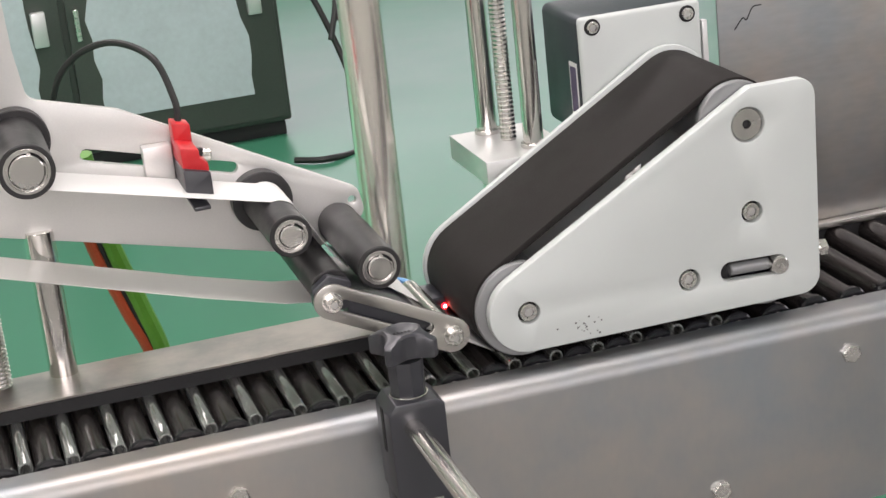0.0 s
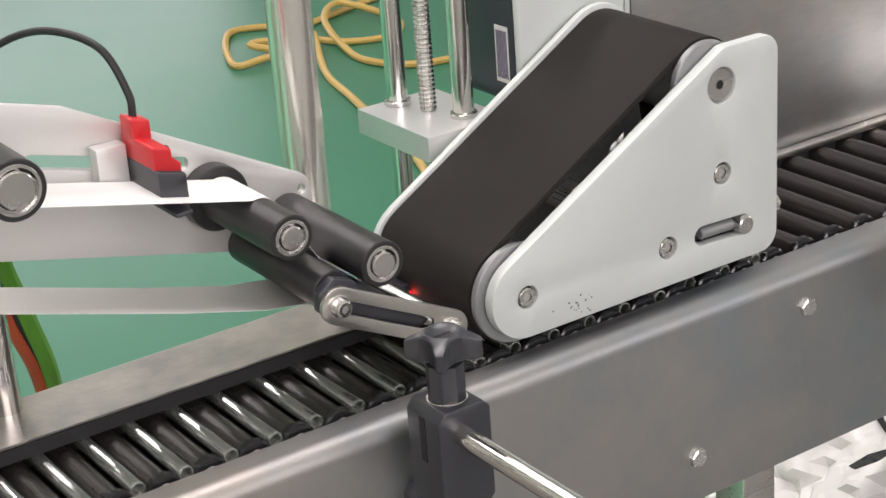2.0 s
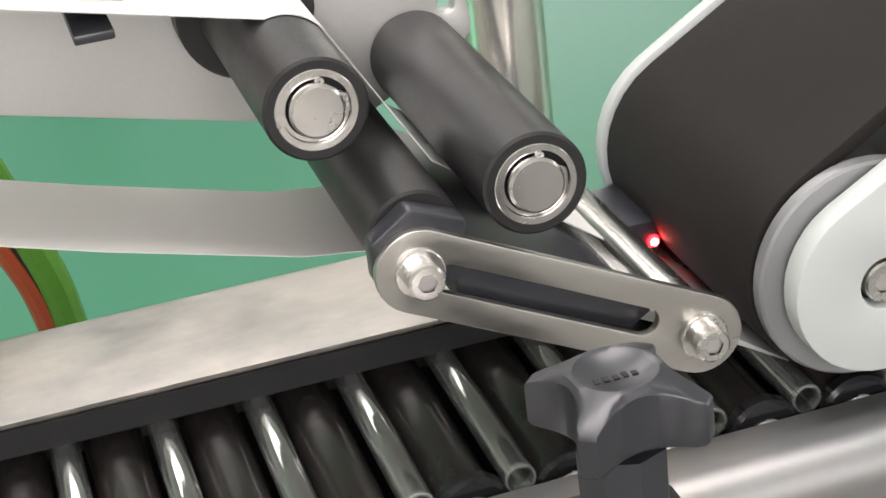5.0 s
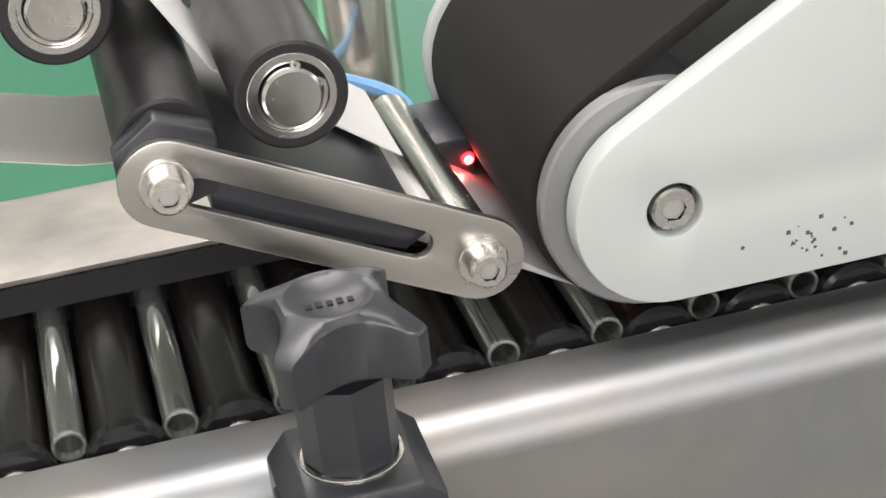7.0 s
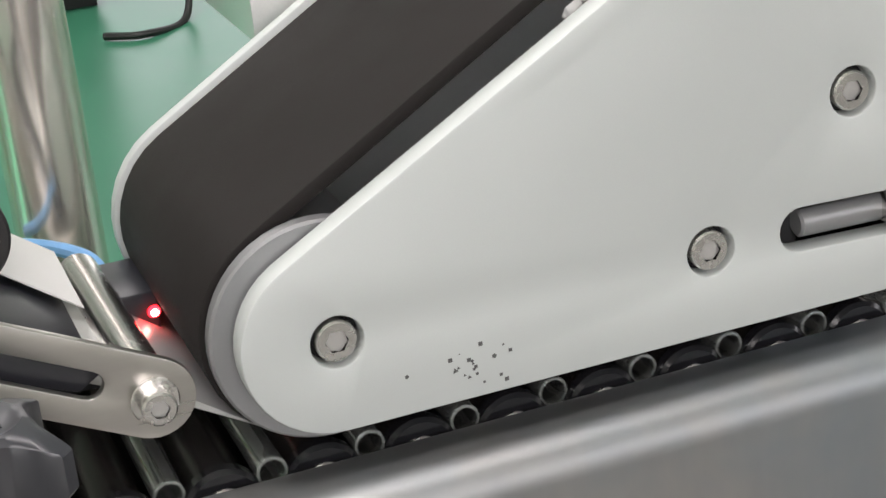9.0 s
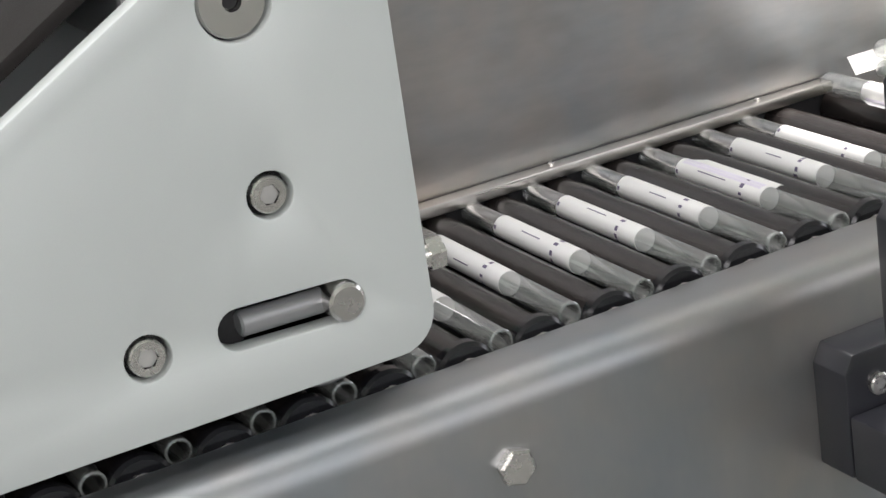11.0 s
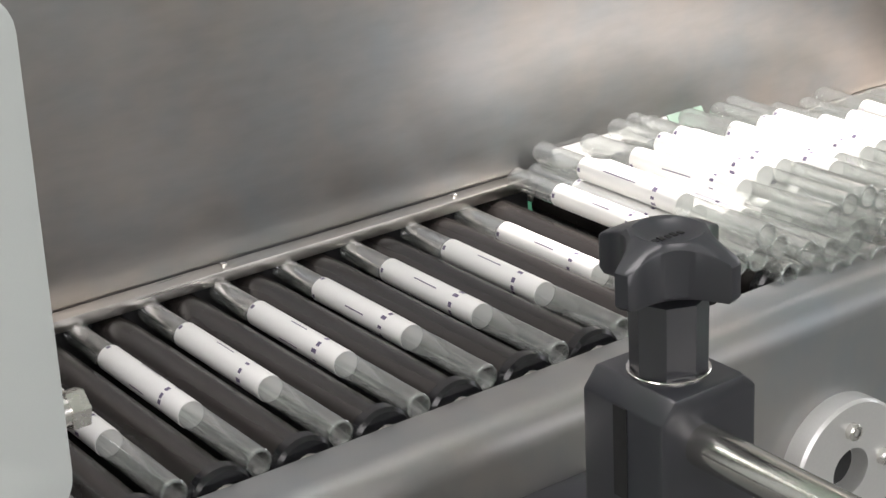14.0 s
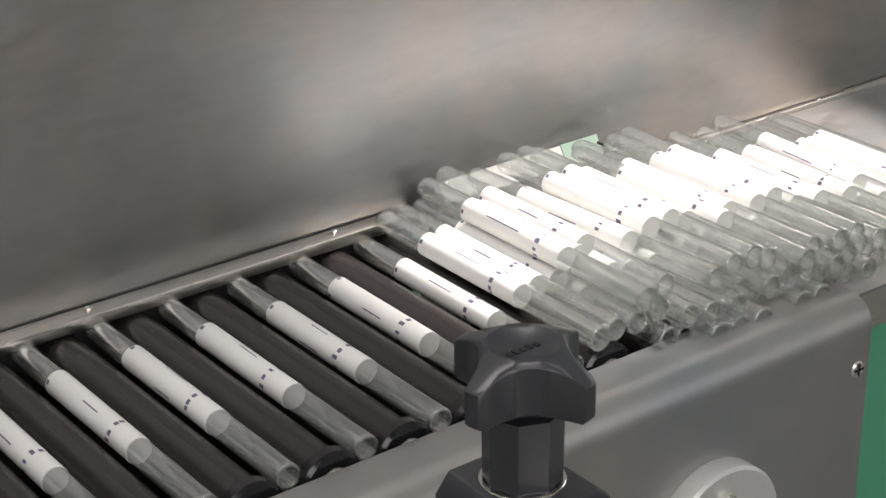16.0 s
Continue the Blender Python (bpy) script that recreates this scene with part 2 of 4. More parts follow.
def rod(p0, p1, r, bev=0.001, seg=28, bm=None):
    n = (Vector(p1) - Vector(p0)).length
    return lathe(p0, p1, [(0, 0), (0, r - bev), (bev, r), (n - bev, r), (n, r - bev), (n, 0)], seg, bm)


def pipe(p0, p1, r0, r1, bev=0.0004, seg=28, bm=None):
    n = (Vector(p1) - Vector(p0)).length
    return lathe(p0, p1, [(0, r0), (0, r1 - bev), (bev, r1), (n - bev, r1), (n, r1 - bev), (n, r0)], seg, bm, True)


def prism(loops, y0, y1, bev=0.0008, seg=2):
    """A plate with holes: loops of (x, z), the outer one first, drawn out from y0 to y1."""
    bm = bmesh.new()
    rings = []
    for y in (y0, y1):
        ed, ring = [], []
        for loop in loops:
            vs = [bm.verts.new((x, y, z)) for x, z in loop]
            ring.append(vs)
            ed += [bm.edges.new((a, b)) for a, b in zip(vs, vs[1:] + vs[:1])]
        rings.append(ring)
        bmesh.ops.triangle_fill(bm, edges=ed, use_beauty=True)
    rim = []
    for a, b in zip(*rings):
        for i in range(len(a)):
            j = (i + 1) % len(a)
            bm.faces.new((a[i], a[j], b[j], b[i]))
            rim += [bm.edges.get((a[i], a[j])), bm.edges.get((b[i], b[j]))]
    bmesh.ops.recalc_face_normals(bm, faces=bm.faces[:])
    if bev:
        bmesh.ops.bevel(bm, geom=rim, offset=bev, segments=seg, affect="EDGES", profile=0.5)
    return bm


def circle(cx, cz, r, n=24):
    return [(cx + r * math.cos(k * math.tau / n), cz + r * math.sin(k * math.tau / n)) for k in range(n)]


def rounded(points, radii, n=6):
    """A polygon with rounded corners."""
    out = []
    m = len(points)
    for i in range(m):
        p, a, b = (Vector(points[j % m]) for j in (i, i - 1, i + 1))
        d1, d2 = (a - p).normalized(), (b - p).normalized()
        half = math.acos(max(-1, min(1, d1.dot(d2)))) / 2
        r = radii[i] if not isinstance(radii, (int, float)) else radii
        if r <= 0:
            out.append(tuple(p))
            continue
        t = r / math.tan(half)
        c = p + (d1 + d2).normalized() * (r / math.sin(half))
        s, e = p + d1 * t - c, p + d2 * t - c
        a0, a1 = math.atan2(s.y, s.x), math.atan2(e.y, e.x)
        while a1 - a0 > math.pi:
            a1 -= math.tau
        while a1 - a0 < -math.pi:
            a1 += math.tau
        out += [(c.x + r * math.cos(a0 + (a1 - a0) * k / n), c.y + r * math.sin(a0 + (a1 - a0) * k / n)) for k in range(n + 1)]
    return out


def stadium(ax, az, bx, bz, r, n=10):
    """A slot between two points."""
    a = math.atan2(bz - az, bx - ax)
    out = [(bx + r * math.cos(a - math.pi / 2 + math.pi * k / n), bz + r * math.sin(a - math.pi / 2 + math.pi * k / n)) for k in range(n + 1)]
    return out + [(ax + r * math.cos(a + math.pi / 2 + math.pi * k / n), az + r * math.sin(a + math.pi / 2 + math.pi * k / n)) for k in range(n + 1)]


def around(circles, n=14):
    """The tight band round circles (x, z, r), given anticlockwise."""
    out = []
    m = len(circles)
    normals = []
    for i in range(m):
        (x0, z0, r0), (x1, z1, r1) = circles[i], circles[(i + 1) % m]
        d = math.hypot(x1 - x0, z1 - z0)
        a = math.atan2(z1 - z0, x1 - x0)
        normals.append(a - math.acos((r0 - r1) / d))
    for i in range(m):
        x, z, r = circles[i]
        a0, a1 = normals[i - 1], normals[i]
        while a1 < a0:
            a1 += math.tau
        out += [(x + r * math.cos(a0 + (a1 - a0) * k / n), z + r * math.sin(a0 + (a1 - a0) * k / n)) for k in range(n + 1)]
    return out


def sweep(points, r, seg=10, steps=8, bm=None):
    """A round cord through the points."""
    bm = bm or bmesh.new()
    p = [Vector(q) for q in points]
    p = [p[0] * 2 - p[1]] + p + [p[-1] * 2 - p[-2]]
    line = []
    for i in range(1, len(p) - 2):
        for k in range(steps):
            t = k / steps
            line.append(0.5 * (2 * p[i] + (p[i + 1] - p[i - 1]) * t + (2 * p[i - 1] - 5 * p[i] + 4 * p[i + 1] - p[i + 2]) * t * t + (3 * p[i] - p[i - 1] - 3 * p[i + 1] + p[i + 2]) * t ** 3))
    line.append(p[-2])
    prev, u = None, None
    for i, c in enumerate(line):
        d = (line[min(i + 1, len(line) - 1)] - line[max(i - 1, 0)]).normalized()
        u = d.orthogonal().normalized() if u is None else (u - d * u.dot(d)).normalized()
        w = d.cross(u)
        ring = [bm.verts.new(c + (u * math.cos(k * math.tau / seg) + w * math.sin(k * math.tau / seg)) * r) for k in range(seg)]
        if prev:
            for k in range(seg):
                bm.faces.new((prev[k], prev[(k + 1) % seg], ring[(k + 1) % seg], ring[k]))
        else:
            bm.faces.new(ring[::-1])
        prev = ring
    bm.faces.new(prev)
    return bm


def ribbon(points, y0, y1, thick, bm=None):
    """A thin band: (x, z) points of its middle line, from y0 to y1; y may be given for each point."""
    bm = bm or bmesh.new()
    rows = []
    for i, q in enumerate(points):
        a, b = points[max(i - 1, 0)], points[min(i + 1, len(points) - 1)]
        d = Vector((b[0] - a[0], b[1] - a[1])).normalized()
        nx, nz = -d.y * thick / 2, d.x * thick / 2
        rows.append([bm.verts.new((q[0] + s * nx, y, q[1] + s * nz)) for s, y in ((1, y0), (1, y1), (-1, y1), (-1, y0))])
    for a, b in zip(rows, rows[1:]):
        for k in range(4):
            bm.faces.new((a[k], a[(k + 1) % 4], b[(k + 1) % 4], b[k]))
    bm.faces.new(rows[0]), bm.faces.new(rows[-1][::-1])
    return bm


def socket_screw(parent, at, r=0.0075, h=0.008, name="screw"):
    """A cap screw that points towards the viewer, its head with a hexagonal socket."""
    x, y, z = at
    head = lathe((x, y, z), (x, y - 1, z), [(0, 0), (0, r), (h - 0.0008, r), (h, r - 0.0008), (h, r * 0.56)], 24)
    rim = [v for v in head.verts if abs(v.co.y - (y - h)) < 1e-6 and (Vector((v.co.x - x, v.co.z - z)).length < r * 0.6)]
    for v in rim:
        d = Vector((v.co.x - x, v.co.z - z))
        a = math.atan2(d.y, d.x)
        k = math.cos(math.pi / 6) / math.cos((a % (math.pi / 3)) - math.pi / 6)
        d *= k
        v.co.x, v.co.z = x + d.x, z + d.y
    s = part(name, head, SCREW, parent)
    sock = lathe((x, y - h * 0.86, z), (x, y - 1, z), [(0, 0), (0, r * 0.56)], 6)
    part("socket", sock, SOCKET, s)
    return s


def hex_bolt(parent, at, r=0.009, h=0.007):
    x, y, z = at
    b = lathe((x, y, z), (x, y - 1, z), [(0, 0), (0, r * 1.35), (0.0015, r * 1.35), (0.0016, r), (h - 0.001, r), (h, r * 0.86), (h, 0)], 6)
    return part("bolt", b, SCREW, parent)

# ---- room ----
RX0, RX1, RY0, RY1, RH = -5.0, 7.0, -4.0, 8.0, 4.2


def wall_with_window(name, along, fixed, a0, a1, holes, thick):
    """A wall in machine space; along 'x' or 'y'; holes are (from, to, sill, head) above the floor."""
    bm = bmesh.new()
    cuts = sorted(holes)
    spans = []
    at = a0
    for h0, h1, s, t in cuts:
        spans.append((at, h0, 0, RH))
        spans.append((h0, h1, 0, s))
        spans.append((h0, h1, t, RH))
        at = h1
    spans.append((at, a1, 0, RH))
    for p, q, s, t in spans:
        lo, hi = sorted((fixed, fixed + thick))
        if along == "x":
            box(p, q, lo, hi, s - Z0, t - Z0, 0, bm=bm)
        else:
            box(lo, hi, p, q, s - Z0, t - Z0, 0, bm=bm)
    return solid(name, bm, WALLPAINT, "off-white painted factory wall", "wall", "structure")


solid("floor", box(RX0 - 0.2, RX1 + 0.2, RY0 - 0.2, RY1 + 0.2, -Z0 - 0.1, -Z0, 0), FLOOR, "glossy green epoxy factory floor with scuffs", "floor", "structure")
# narrow slot at x 2.47 is added to aim the sun at the heap
roof = bmesh.new()
for x0, x1, y0, y1 in ((RX0 - 0.2, -1.95, RY0 - 0.2, RY1 + 0.2), (1.15, 2.47, RY0 - 0.2, RY1 + 0.2), (2.92, RX1 + 0.2, RY0 - 0.2, RY1 + 0.2), (2.47, 2.92, RY0 - 0.2, 0.016), (2.47, 2.92, 0.1935, RY1 + 0.2), (-1.95, 1.15, RY0 - 0.2, -0.45), (-1.95, 1.15, 0.85, 2.95), (-1.95, 1.15, 4.25, RY1 + 0.2)):
    box(x0, x1, y0, y1, RH - Z0, RH - Z0 + 0.1, 0, bm=roof)
solid("ceiling", roof, CEILPAINT, "white factory ceiling with two assumed roof lights and an added sun slot", "ceiling", "structure")
# unseen grey slab, added so steel and glass reflect grey instead of green
solid("floor_aisle", box(RX0, RX1, RY0, 0.16, -Z0, -Z0 + 0.004, 0), GREY_SLAB, "assumed grey floor before the machine, unseen, greys the reflections", "floor", "structure")
wall_with_window("wall_south", "x", RY0, RX0, RX1, [(-2.9, 0.5, 1.7, 3.5), (1.82, 4.3, 1.7, 3.5)], -0.2)
wall_with_window("wall_north", "x", RY1, RX0, RX1, [(-1.5, 3.9, 0.5, 2.1)], 0.2)
wall_with_window("wall_east", "y", RX1, RY0, RY1, [(-1.2, 3.2, 1.7, 3.5)], 0.2)
wall_with_window("wall_west", "y", RX0, RY0, RY1, [], -0.2)

# ---- conveyor frame ----
conveyor = thing("roller_conveyor", (0, 0.09, -Z0), "brushed stainless steel roller conveyor with rounded front rail", "conveyor")


def profile_x(points, x0, x1, thick):
    """A bent sheet that runs along x; (y, z) points of its outer face, rounded beforehand."""
    bm = bmesh.new()
    rings = []
    for x in (x0, x1):
        outer, inner = [], []
        for i, (y, z) in enumerate(points):
            a, b = points[max(i - 1, 0)], points[min(i + 1, len(points) - 1)]
            d = Vector((b[0] - a[0], b[1] - a[1])).normalized()
            outer.append(bm.verts.new((x, y, z)))
            inner.append(bm.verts.new((x, y - d.y * thick, z + d.x * thick)))
        rings.append(outer + inner[::-1])
    a, b = rings
    n = len(a)
    for k in range(n):
        bm.faces.new((a[k], a[(k + 1) % n], b[(k + 1) % n], b[k]))
    bm.faces.new(a), bm.faces.new(b[::-1])
    return bm


def bend(y0, z0, y1, z1, r, n=8):
    """A right-angled bend: level from (y0, z0) to y1, then down to z1."""
    s = 1 if y1 > y0 else -1
    return [(y0, z0)] + [(y1 - s * r + s * r * math.sin(k * math.pi / 2 / n), z0 - r + r * math.cos(k * math.pi / 2 / n)) for k in range(n + 1)] + [(y1, z1)]


XL, XR = -1.35, 0.753
FACE = -0.019
part("front_rail", profile_x(bend(0.012, -0.0545, FACE, -0.238, 0.013), XL, XR, -0.002), STEEL_FACE, conveyor, "satin stainless steel front rail with a rounded top edge")
part("front_flange", box(XL, XR, 0.0122, 0.0135, -0.085, -0.0550, 0), STEEL, conveyor)
part("rear_deck", profile_x(bend(0.112, -0.035, 0.186, -0.10, 0.004), XL, 0.272, 0.002), DECK, conveyor, "dull reflective stainless deck behind the rollers")
# near-black lip paints the shade below the deck's front edge
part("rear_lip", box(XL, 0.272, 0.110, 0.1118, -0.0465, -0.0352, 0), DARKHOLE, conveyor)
part("rear_strip", box(0.278, 0.630, 0.1825, 0.1935, -0.048, -0.0415, 0.0008), STEEL, conveyor, "dull steel strip with small screws")
# added near-black strip and box paint the shade behind and below the rollers
part("chain_guide", box(0.272, 0.632, 0.1925, 0.1975, -0.10, -0.0485, 0), DARKHOLE, conveyor, "near-black strip painting the shade behind the rollers")
part("chain_bed", box(XL, 0.60, 0.014, 0.198, -0.20, -0.095, 0), DARKHOLE, conveyor, "near-black box painting the shade below the rollers")
part("rear_panel", box(XL, 1.15, 0.198, 0.200, -0.245, -0.10, 0), STEEL, conveyor)
part("discharge_tray", profile_x([(-0.004, -0.0605), (0.1935, -0.0605)], 0.65, 1.25, 0.002), STEEL_WALL, conveyor, "scuffed stainless discharge tray")
for lx in (-1.25, 0.25, 0.70):
    for ly in (0.0, 0.17):
        part("leg", box(lx - 0.02, lx + 0.02, ly - 0.02 + 0.02, ly + 0.02 + 0.02, -Z0, -0.23, 0.003), STEEL, conveyor)
for bx, bz in ((0.288, -0.091), (0.156, -0.1945), (-0.269, -0.097), (-0.42, -0.2), (-0.70, -0.1)):
    hex_bolt(conveyor, (bx, FACE, bz))
for i, bx in enumerate((0.31, 0.44, 0.58)):
    part("rail_screw", lathe((bx, 0.189, -0.0415), (bx, 0.189, 1), [(0, 0.0018), (0.0012, 0.0018), (0.0016, 0.001), (0.0016, 0)], 10), SCREW, conveyor)
# screws, and holes drawn as near-black discs, at the end of the front rail
es = part("end_screw", lathe((0.745, FACE, -0.0875), (0.745, -1, -0.0875), [(0, 0.0055), (0.001, 0.0055), (0.0028, 0.0035), (0.0032, 0)], 20), SCREW, conveyor, "cross-head screw")
part("cross", box(0.7418, 0.7482, FACE - 0.0034, FACE - 0.0024, -0.0881, -0.0869, 0, bm=box(0.7444, 0.7456, FACE - 0.0034, FACE - 0.0024, -0.0907, -0.0843, 0)), DARKHOLE, es)
for hz in (-0.1165, -0.149, -0.181):
    part("hole", lathe((0.745, FACE + 0.001, hz), (0.745, -1, hz), [(0, 0), (0.0013, 0.0048)], 18), DARKHOLE, conveyor)

# bearing cover on the front face
cover = thing("bearing_cover", (0.646, FACE, -0.139), "round turned aluminium bearing cover bolted to the front rail", "bearing cover")
cx, cz = 0.646, -0.139
part("disc", lathe((cx, FACE, cz), (cx, -1, cz), [(0, 0.0365), (0.012, 0.0365), (0.0135, 0.035), (0.0135, 0.012), (0.004, 0.011), (0.004, 0)], 56), ALU_BRIGHT, cover)
part("shaft_hole", lathe((cx, FACE - 0.0042, cz), (cx, -1, cz), [(0, 0), (0, 0.0108)], 24), DARKHOLE, cover)
for k in range(4):
    a = math.radians(92 + 90 * k)
    socket_screw(cover, (cx + 0.022 * math.cos(a), FACE - 0.0135, cz + 0.022 * math.sin(a)), 0.0042, 0.004)

# tall sheet behind the outfeed
guard = thing("guard_sheet", (0.7, 0.2015, -0.058), "scuffed stainless steel guard sheet standing behind the outfeed", "guard")
part("sheet", box(0.276, 1.6, 0.1945, 0.1965, -0.058, 0.46, 0.0005), STEEL_WALL, guard)
part("hinge_strip", box(0.632, 1.6, 0.190, 0.1942, -0.0590, -0.0555, 0.0006), STEEL, guard)
for hx in (0.86, 0.947, 1.03, 1.1):
    part("spot_weld", lathe((hx, 0.192, -0.0555), (hx, 0.192, 1), [(0, 0.0016), (0.001, 0.0012), (0.0012, 0)], 10), SCREW, guard)
part("scratch", sweep([(0.293, 0.1943, 0.165), (0.302, 0.1943, 0.175), (0.306, 0.1943, 0.173), (0.313, 0.1943, 0.184), (0.322, 0.1943, 0.185)], 0.0006, 5), DARKHOLE, guard, "dark pen mark")

# ---- wrapping head ----
head = thing("wrapping_head", (0.12, 0.09, -0.0445), "wrap-around press belt head with sandblasted aluminium side plates", "press head")


def plate_outline(grow=0.0):
    r = 0.0352 + grow
    tip = [(r * math.cos(a), r * math.sin(a)) for a in [math.radians(120.5 + k * (270 - 120.5) / 16) for k in range(17)]]
    rest = rounded([(0.0, -0.0355), (0.2725, -0.0350), (0.2750, 0.1605), (0.2135, 0.1605), (-0.02, 0.03)], [0, 0.018, 0.016, 0.012, 0])[1:-1]
    return tip + rest


screws = [(0.0, 0.0), (0.1479, -0.0005), (0.2102, 0.0499)]
holes = [circle(x, z, 0.0098, 28) for x, z in screws] + [circle(0.2105, 0.1281, 0.0155, 36), stadium(0.1865, -0.0006, 0.2325, -0.0024, 0.0088)]
part("front_plate", prism([plate_outline()] + holes, 0.0, 0.011, 0.0012), ALU, head, "pale sandblasted aluminium plate with scuffed corner")
for sx, sz in screws:
    # near-black bore floor paints the shaded gap round the screw head
    part("counterbore", rod((sx, 0.0105, sz), (sx, 0.0085, sz), 0.0097, 0.0002), DARKHOLE, head)
    socket_screw(head, (sx, 0.0085, sz), 0.0078, 0.0078)
part("shaft", lathe((0.2105, 0.02, 0.1281), (0.2105, -1, 0.1281), [(0, 0.0145), (0.0165, 0.0145), (0.0175, 0.0135), (0.0175, 0.004), (0.014, 0.0034), (0.014, 0)], 32), TURNED, head, "turned steel shaft end with a centre hole")
part("shaft_centre", lathe((0.2105, 0.0055, 0.1281), (0.2105, -1, 0.1281), [(0, 0), (0, 0.0033)], 12), DARKHOLE, head)
part("slot_block", box(0.178, 0.247, 0.0125, 0.03, -0.013, 0.01, 0.001), DARKHOLE, head)
part("slot_bar", rod((0.189, 0.0085, -0.0014), (0.234, 0.0085, -0.0026), 0.0055), PULLEY, head)
part("slot_pin", lathe((0.2327, 0.014, -0.0024), (0.2327, -1, -0.0024), [(0, 0.0083), (0.018, 0.0083), (0.0192, 0.007), (0.0192, 0)], 26), TURNED, head, "turned steel tension pin")
stud = part("stud", rod((0.262, 0.0165, -0.0012), (0.2860, 0.0165, -0.0012), 0.0062, 0.0008), SCREW, head)
part("nut", lathe((0.2795, 0.0165, -0.0012), (0.2895, 0.0165, -0.0012), [(0, 0), (0, 0.0078), (0.007, 0.0078), (0.0076, 0.0066), (0.0076, 0)], 6), SCREW, stud)
band = [(-0.001, 0.0, 0.0440), (0.226, -0.006, 0.0380), (0.2065, 0.1281, 0.0385)]
part("back_plate", prism([around([(-0.001, 0.0, 0.0460), (0.226, -0.004, 0.0320), (0.2065, 0.1281, 0.0425)])], 0.156, 0.163, 0.0012), ALU, head, "pale aluminium back plate")
part("belt", prism([around(band), around([(x, z, r - 0.006) for x, z, r in band])], 0.020, 0.1545, 0.001), BELT, head, "thick matt black foam-faced belt")
for x, z, r in band:
    part("pulley", lathe((x, 0.0125, z), (x, 0.1550, z), [(0, 0), (0, r - 0.0030), (0.001, r - 0.0020), (0.0060, r - 0.0020), (0.0068, r - 0.0072), (0.1385, r - 0.0072), (0.1395, r - 0.0085), (0.1395, 0)], 48), PULLEY, head, "grey aluminium pulley")
rng = random.Random(4)
speck = bmesh.new()
for k in range(20):
    sx, sz = rng.gauss(0.049, 0.0075), rng.gauss(-0.0230, 0.0040)
    s = rng.uniform(0.0004, 0.0012)
    lathe((sx, -0.00005, sz), (sx, -1, sz), [(0, s * 1.1), (0.0001, s), (0.0001, 0)], rng.choice((3, 4, 5)), speck)
part("paint_chips", speck, CHIP, head, "cluster of dark paint chips")["kind"] = "stuff"

# gear box and lifting rods behind the head
gear = thing("gear_box", (0.19, 0.22, 0.09), "gear box with pale cover plate and dark housing", "gear box")
part("cover_plate", box(0.1265, 0.2475, 0.168, 0.177, 0.085, 0.2060, 0.004, 3), ALU, gear, "pale aluminium cover plate")
part("housing", box(0.1285, 0.245, 0.1775, 0.28, 0.088, 0.2045, 0.008, 3), MOTOR, gear, "dark blue-grey cast housing")
part("sticker", box(0.1276, 0.1284, 0.187, 0.206, 0.108, 0.160, 0), PAPER, gear, "white rating label")
for k in range(9):
    part("print_bar", box(0.1272, 0.1276, 0.1885 + 0.0018 * k, 0.1893 + 0.0018 * k, 0.112, 0.156, 0), INK, gear)
for sx, sz in ((0.1390, 0.1965), (0.2335, 0.1945), (0.1390, 0.097), (0.2335, 0.097)):
    # near-black ring paints the shaded gap round the screw
    part("washer", pipe((sx, 0.1679, sz), (sx, 0.1666, sz), 0.003, 0.0078, 0.0003), DARKHOLE, gear)
    socket_screw(gear, (sx, 0.1672, sz), 0.0056, 0.003)
part("edge_strip", box(0.2490, 0.2545, 0.170, 0.177, 0.10, 0.185, 0.001), ALU_BRIGHT, gear)

lift = thing("lifting_guide", (0.07, 0.24, -0.10), "polished guide rods and lead screw through an aluminium block", "guide rods")
part("block", prism([[(0.027, 0.0635), (0.112, 0.0635), (0.112, 0.0865), (0.027, 0.0865)]], 0.172, 0.289, 0.002), ALU_BRIGHT, lift, "milled aluminium cross block")
part("bracket", box(0.06, 0.12, 0.1655, 0.1715, 0.045, 0.084, 0.002), ALU_BRIGHT, lift)
for gx, gy in ((0.0620, 0.273), (0.0835, 0.198)):
    part("guide_rod", rod((gx, gy, -0.0340), (gx, gy, 0.75), 0.0095), CHROME, lift)
    part("collar", pipe((gx, gy, 0.0867), (gx, gy, 0.0910), 0.0096, 0.0125), TURNED, lift)
prof = [(0, 0)]
for k in range(150):
    prof += [(0.07 + k * 0.0042, 0.0068), (0.07 + k * 0.0042 + 0.002, 0.0080)]
part("lead_screw", lathe((0.0715, 0.237, 0.0), (0.0715, 0.237, 1), prof + [(0.72, 0)], 14), TURNED, lift, "dull threaded lead screw")
part("foot", box(0.02, 0.12, 0.2005, 0.32, -0.27, -0.25, 0.002), STEEL, lift)
part("stand", box(0.04, 0.11, 0.21, 0.29, -Z0, -0.27, 0.002), STEEL, lift)

col = thing("support_column", (-0.0600, 0.238, -Z0), "polished stainless steel support column", "column")
part("tube", rod((-0.0600, 0.238, -Z0 + 0.012), (-0.0600, 0.238, 1.0), 0.0198, 0.001, 40), COLUMN, col)
part("base_flange", rod((-0.0600, 0.238, -Z0), (-0.0600, 0.238, -Z0 + 0.012), 0.06), STEEL, col)

# ---- label head ----
lab = thing("label_dispenser", (-0.25, 0.1, -0.02), "label dispensing head with satin grey side plate and black guide rollers", "label dispenser")
